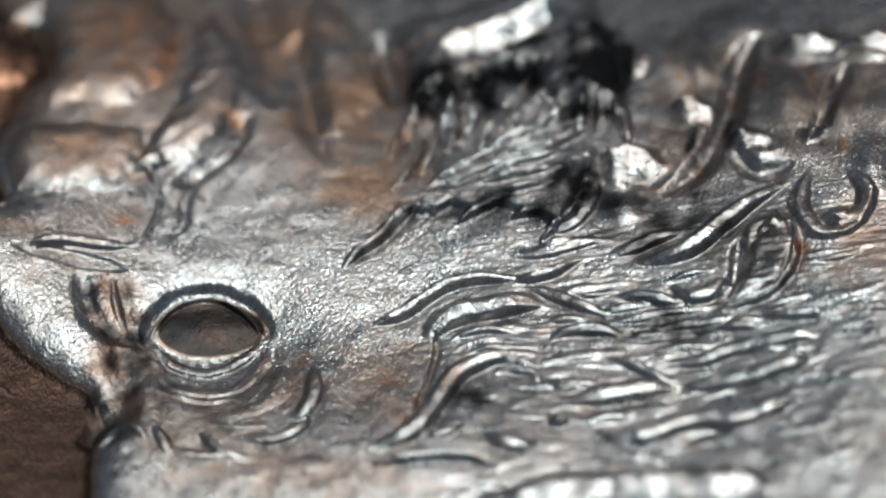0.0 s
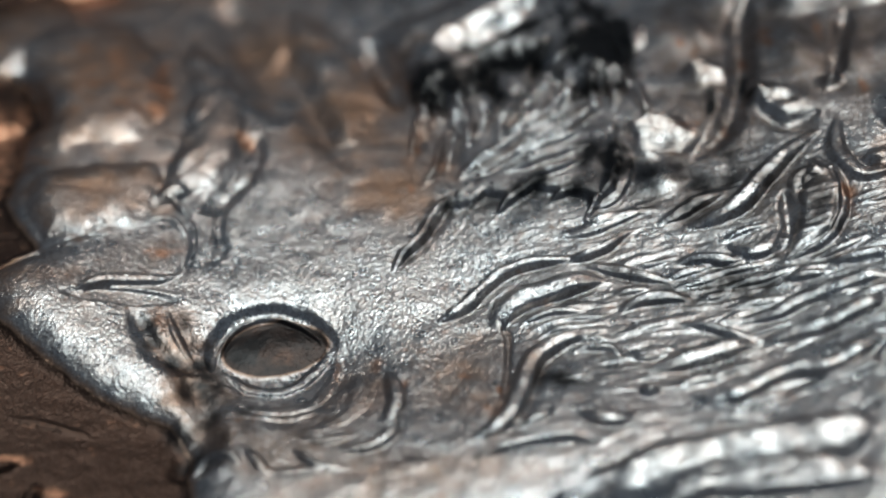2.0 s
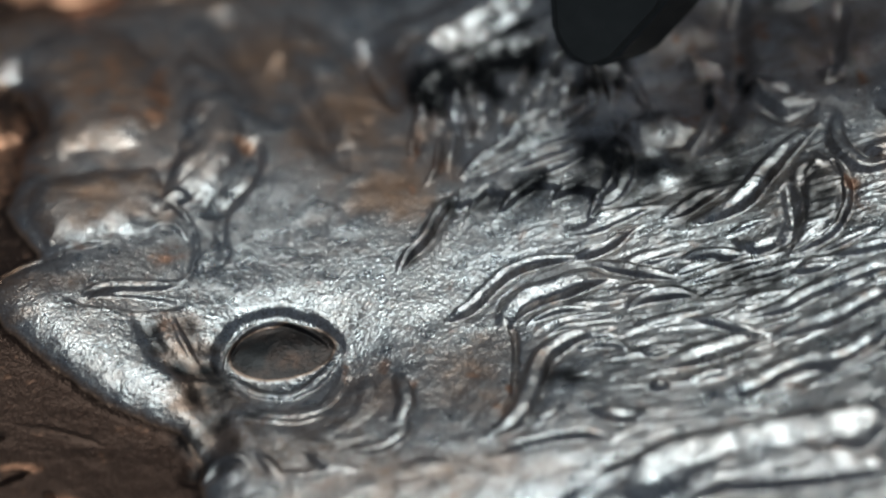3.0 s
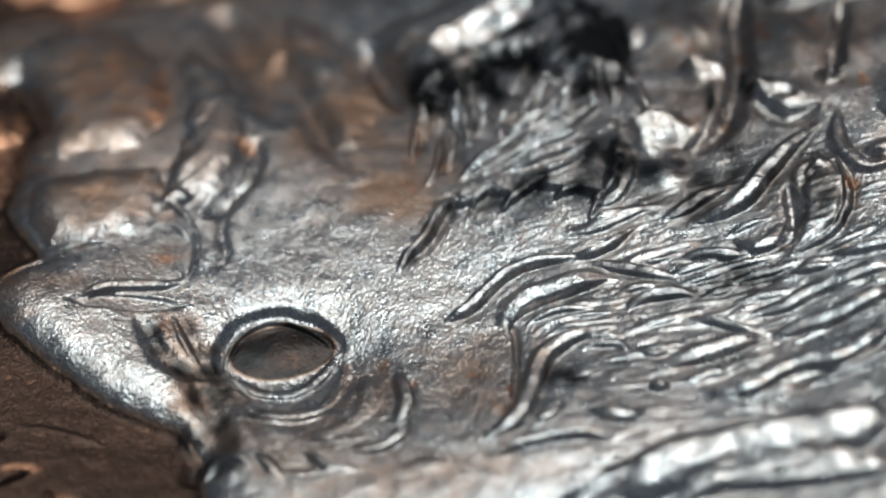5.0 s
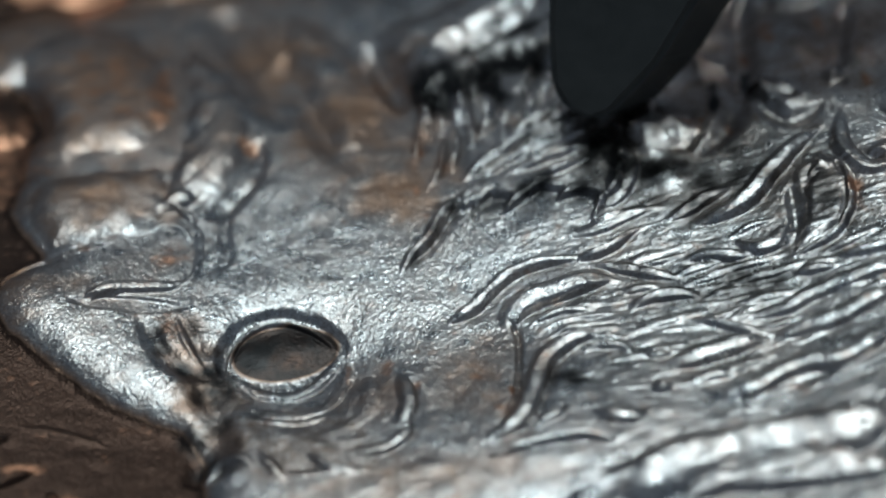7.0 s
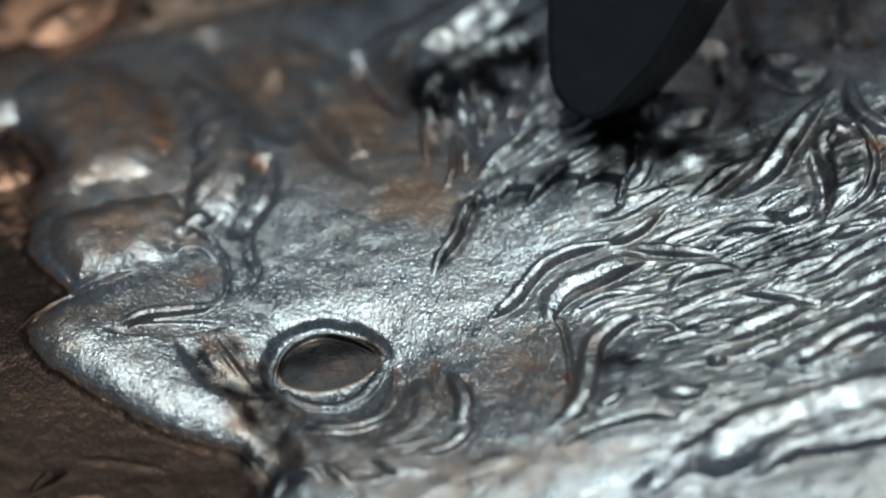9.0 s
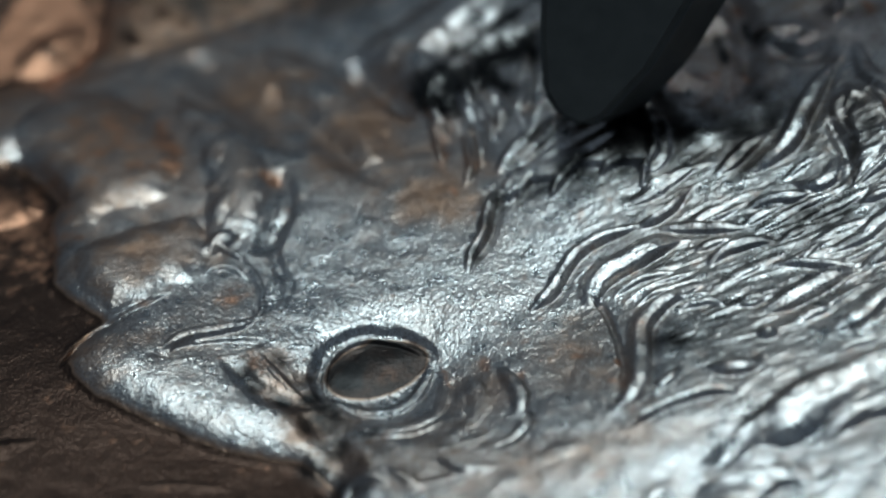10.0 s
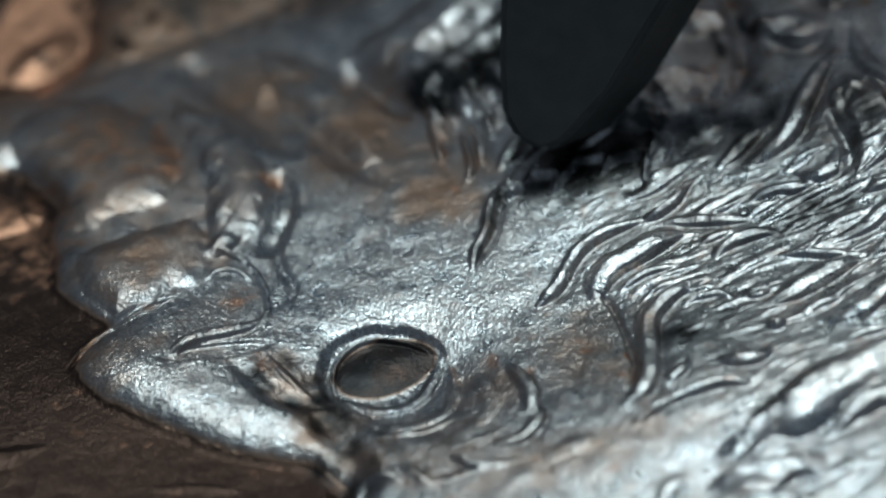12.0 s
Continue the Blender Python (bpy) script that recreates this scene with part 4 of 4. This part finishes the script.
grain = frost * (0.0002 * nicks + 0.0009 * cloud(1) + 0.0005 * cloud(2) + 0.0002 * wobble2 - 0.0008 * np.clip(cloud(3) - 1.2, 0, 2))
relief = dome + smooth(low + high + deep, 2) + grain
# the relief ends in this outline and sinks into the blank there
BOUNDS = [(-4.05, -0.1), (-3.0, -1.7), (0.0, -3.15), (1.2, -3.08), (2.55, -2.6), (2.82, 1.3), (2.82, 2.05), (-1.6, 4.1), (-2.75, 2.95)]
edge = outline_distance(BOUNDS, GX, GY)
k = np.clip(edge / 0.12, 0, 1)
k = k * k * (3 - 2 * k)
FIELD = -1.0
relief = FIELD - 0.01 + (relief - FIELD + 0.01) * k
slope_y, slope_x = np.gradient(relief, STEP)
normals = np.stack([-slope_x, -slope_y, np.ones_like(relief)], -1)
normals /= np.linalg.norm(normals, axis=-1, keepdims=True)
points = np.stack([GX, GY, relief], -1).reshape(-1, 3) * MM
normals = normals.reshape(-1, 3)


def patch(name, label, cells, parent):
    """One piece of the relief, with a skirt that goes down into the coin."""
    i, j = cells
    a = i * NX + j
    quads = np.stack([a, a + 1, a + NX + 1, a + NX], -1)
    used, quads = np.unique(quads, return_inverse=True)
    quads = quads.reshape(-1, 4)
    sides = np.concatenate([quads[:, [n, (n + 1) % 4]] for n in range(4)])
    key = np.sort(sides, 1) @ np.array([len(used), 1])
    _, first, count = np.unique(key, return_index=True, return_counts=True)
    rim = sides[first[count == 1]]
    rims, back = np.unique(rim, return_inverse=True)
    back = back.reshape(-1, 2) + len(used)
    skirt = np.stack([rim[:, 1], rim[:, 0], back[:, 0], back[:, 1]], -1)
    verts = np.concatenate([points[used], points[used[rims]] - np.array([0, 0, 0.05 * MM])])
    ids = np.concatenate([used, used[rims]])
    faces = np.concatenate([quads, skirt])
    data = bpy.data.meshes.new(name)
    data.vertices.add(len(verts))
    data.vertices.foreach_set("co", verts.ravel())
    data.loops.add(faces.size)
    data.loops.foreach_set("vertex_index", faces.ravel().astype(np.int32))
    data.polygons.add(len(faces))
    data.polygons.foreach_set("loop_start", np.arange(0, faces.size, 4, dtype=np.int32))
    data.update(calc_edges=True)
    data.polygons.foreach_set("use_smooth", np.ones(len(faces), bool))
    for kind, values in stains.items():
        data.attributes.new(kind, "FLOAT", "POINT").data.foreach_set("value", values.ravel()[ids].astype(np.float32))
    data.normals_split_custom_set_from_vertices(normals[ids])
    data.materials.append(METAL)
    ob = new(name, data)
    ob.parent = parent
    return tagged(ob, label)


def coin_body(parent):
    """The disc, with a raised rim, that carries the relief."""
    bm = bmesh.new()
    centre, radius = Vector((5.0, 0.4, 0)), 12.5
    profile = [(0.0, -TOP), (radius - 0.25, -TOP), (radius, -TOP + 0.2), (radius, FIELD + 0.05), (radius - 0.15, FIELD + 0.22),
               (radius - 0.75, FIELD + 0.22), (radius - 0.95, FIELD - 0.02), (0.0, FIELD - 0.02)]
    rings = []
    for r, z in profile:
        if r == 0:
            rings.append([bm.verts.new((centre + Vector((0, 0, z))) * MM)])
        else:
            rings.append([bm.verts.new((centre + Vector((r * math.cos(a), r * math.sin(a), z))) * MM) for a in np.linspace(0, 2 * math.pi, 160, endpoint=False)])
    for p, q in zip(rings, rings[1:]):
        for n in range(160):
            m = (n + 1) % 160
            face = [p[n % len(p)], p[m % len(p)], q[m % len(q)], q[n % len(q)]]
            bm.faces.new(list(dict.fromkeys(face)))
    bmesh.ops.recalc_face_normals(bm, faces=bm.faces[:])
    body = part("body", bm, METAL, parent, "thick round coin blank with a raised rim")
    body.rotation_euler.x = radians(1.4)
    data = body.data
    data.attributes.new("patina_warmth", "FLOAT", "POINT").data.foreach_set("value", np.ones(len(data.vertices), np.float32))
    return body


coin = tagged(new("coin"), "worn silvery coin with a bird's head relief and brown tarnish", "coin")
coin_body(coin)
cell_owner = np.where(edge > 0, owner, -1)[:-1, :-1]


def largest_piece(cells):
    """The largest connected patch of the cells; what lies apart from it goes back to the head."""
    i, j = cells
    box = np.zeros((i.max() - i.min() + 3, j.max() - j.min() + 3), int)
    box[i - i.min() + 1, j - j.min() + 1] = np.arange(1, len(i) + 1)
    solid = box > 0
    while True:
        wider = box.copy()
        for axis, step in ((0, 1), (0, -1), (1, 1), (1, -1)):
            wider = np.maximum(wider, np.roll(box, step, axis))
        wider *= solid
        if (wider == box).all():
            break
        box = wider
    mark = box[i - i.min() + 1, j - j.min() + 1]
    names, count = np.unique(mark, return_counts=True)
    keep = mark == names[count.argmax()]
    cell_owner[i[~keep], j[~keep]] = 0


for number in range(1, len(pieces)):
    cells = np.nonzero(cell_owner == number)
    if 0 < len(cells[0]) <= 60:
        cell_owner[cells] = 0
    elif len(cells[0]) and pieces[number][0] != "field":
        largest_piece(cells)
head = patch(*pieces[0], np.nonzero(cell_owner == 0), coin)
for number in range(1, len(pieces)):
    cells = np.nonzero(cell_owner == number)
    if len(cells[0]):
        name, label = pieces[number]
        patch(name, label, cells, coin if name in ("field", "ornament", "field_ripple") else head)


# ---- the black probe that pushes the coin ----
def probe():
    thing = tagged(new("probe"), "black plastic probe with a chamfered tip touching the coin", "probe")
    # the wide part above the tip is unseen, added to shade the upper right
    outline = [(-0.27, 0.20), (-0.18, 0.06), (-0.05, 0.0), (0.07, 0.05), (0.32, 0.36), (0.56, 0.82), (0.78, 1.2), (1.26, 1.9), (2.20, 3.2), (2.60, 5.0), (2.50, 9.0), (0.70, 14.0), (0.40, 45.0), (-0.26, 45.0), (-0.24, 2.6), (-0.30, 1.6), (-0.31, 1.2), (-0.30, 0.5)]
    bm = bmesh.new()
    front = [bm.verts.new(Vector((x, y, 0.15)) * MM) for x, y in outline]
    back = [bm.verts.new(Vector((x + (0.24 if x > -0.1 and y < 2.0 else 0.0), y - (0.06 if y < 1.0 else 0.0), -0.3)) * MM) for x, y in outline]
    bm.faces.new(front)
    bm.faces.new(back[::-1])
    for n in range(len(outline)):
        bm.faces.new([front[n - 1], back[n - 1], back[n], front[n]])
    bmesh.ops.recalc_face_normals(bm, faces=bm.faces[:])
    bmesh.ops.bevel(bm, geom=bm.edges[:], offset=0.035 * MM, segments=3, affect="EDGES")
    part("blade", bm, BLACK, thing)
    # unseen bent grip, added across the rays of the warm lamp to block it
    bend = Matrix.Translation((0.1 * MM, 45 * MM, 0)) @ Matrix.Rotation(radians(-55), 4, "X")
    bm = bmesh.new()
    bmesh.ops.create_cone(bm, cap_ends=True, segments=24, radius1=0.6 * MM, radius2=0.45 * MM, depth=6 * MM, matrix=bend @ Matrix.Translation((0, 2.0 * MM, 0)) @ Matrix.Rotation(radians(90), 4, "X"))
    part("neck", bm, BLACK, thing)
    bm = bmesh.new()
    bmesh.ops.create_cone(bm, cap_ends=True, segments=32, radius1=5.2 * MM, radius2=5 * MM, depth=70 * MM, matrix=bend @ Matrix.Translation((0, 38.5 * MM, 0)) @ Matrix.Rotation(radians(90), 4, "X"))
    bmesh.ops.bevel(bm, geom=bm.edges[:], offset=0.5 * MM, segments=2, affect="EDGES")
    part("shading_handle", bm, BLACK, thing)
    return thing


tool = probe()


# ---- what moves ----
def motions():
    turns = [(0.0, 0.00, 0.000, 0.000, 0.06, -0.01),
             (0.5, 4.82, 0.111, 0.029, -0.39, -0.13),
             (1.0, 6.29, 0.164, 0.026, -0.36, -0.18),
             (1.5, 9.77, 0.255, 0.060, -0.72, -0.17),
             (2.0, 9.77, 0.261, 0.070, -0.70, -0.08),
             (2.5, 9.75, 0.256, 0.058, -0.73, -0.13),
             (3.0, 11.27, 0.281, 0.076, -0.86, -0.07),
             (5.0, 11.16, 0.285, 0.075, -0.88, -0.17),
             (5.5, 11.13, 0.301, 0.066, -0.91, -0.23),
             (6.0, 11.18, 0.302, 0.066, -0.92, -0.19),
             (6.5, 11.12, 0.301, 0.066, -0.89, -0.26),
             (7.4, 11.12, 0.301, 0.066, -0.89, -0.26),
             (8.3, 12.69, 0.336, 0.076, -1.04, -0.23),
             (8.5, 14.62, 0.378, 0.089, -1.22, -0.19),
             (9.0, 17.88, 0.457, 0.121, -1.52, -0.28),
             (9.5, 19.50, 0.509, 0.143, -1.56, -0.39),
             (10.0, 24.17, 0.618, 0.192, -1.94, -0.66),
             (10.5, 27.64, 0.693, 0.252, -2.43, -0.77),
             (11.0, 32.38, 0.786, 0.325, -2.82, -0.98),
             (11.5, 30.82, 0.747, 0.299, -2.75, -0.91),
             (12.0, 25.82, 0.635, 0.222, -2.11, -0.57)]
    walk(coin, [(t, Matrix.Translation((x * MM, y * MM, TOP * MM)) @ Matrix.Rotation(radians(ty), 4, "Y") @ Matrix.Rotation(radians(tx), 4, "X") @ Matrix.Rotation(radians(a), 4, "Z")) for t, a, x, y, tx, ty in turns])
    tips = [(0.00, 32.00, 20.00, 12.00, -4),
            (0.65, 32.00, 20.00, 12.00, -4),
            (0.80, 1.70, 1.90, 2.60, -4),
            (1.00, 0.87, 1.01, 0.50, -4),
            (1.20, 0.98, 1.43, 0.80, -4),
            (1.55, 1.70, 1.90, 2.60, -4),
            (1.70, 32.00, 20.00, 12.00, -4),
            (2.35, 32.00, 20.00, 12.00, -4),
            (2.50, 1.70, 1.90, 2.60, -4),
            (2.80, 0.95, 1.09, 0.70, -4),
            (3.00, 0.89, 0.97, 0.50, -4),
            (3.20, 0.86, 0.97, 0.40, -4),
            (3.70, 0.86, 0.89, 0.20, -4),
            (4.20, 0.95, 1.09, 0.60, -4),
            (4.70, 32.00, 20.00, 12.00, -4),
            (5.00, 32.00, 20.00, 12.00, -4),
            (5.15, 1.70, 1.90, 2.60, -4),
            (5.40, 0.92, 0.92, 0.50, -4),
            (5.50, 0.89, 0.91, 0.40, -4),
            (5.60, 0.86, 0.93, 0.35, -4),
            (5.80, 0.89, 0.85, 0.25, -4),
            (6.00, 0.91, 0.86, 0.15, -4),
            (6.50, 0.89, 0.86, 0.15, -4),
            (6.70, 0.89, 0.87, 0.15, -4),
            (8.30, 0.88, 0.94, 0.15, -4),
            (9.00, 0.88, 0.89, 0.15, -4),
            (9.50, 0.87, 0.87, 0.15, -4),
            (10.00, 0.84, 0.84, 0.15, -4),
            (10.50, 0.79, 0.83, 0.15, -4),
            (11.00, 0.73, 0.83, 0.15, -4),
            (11.50, 0.68, 0.76, 0.15, -4),
            (12.00, 0.61, 0.66, 0.15, -4)]
    walk(tool, [(t, pose(x * MM, y * MM, (TOP + z) * MM, 60, 0, turn)) for t, x, y, z, turn in tips])


motions()
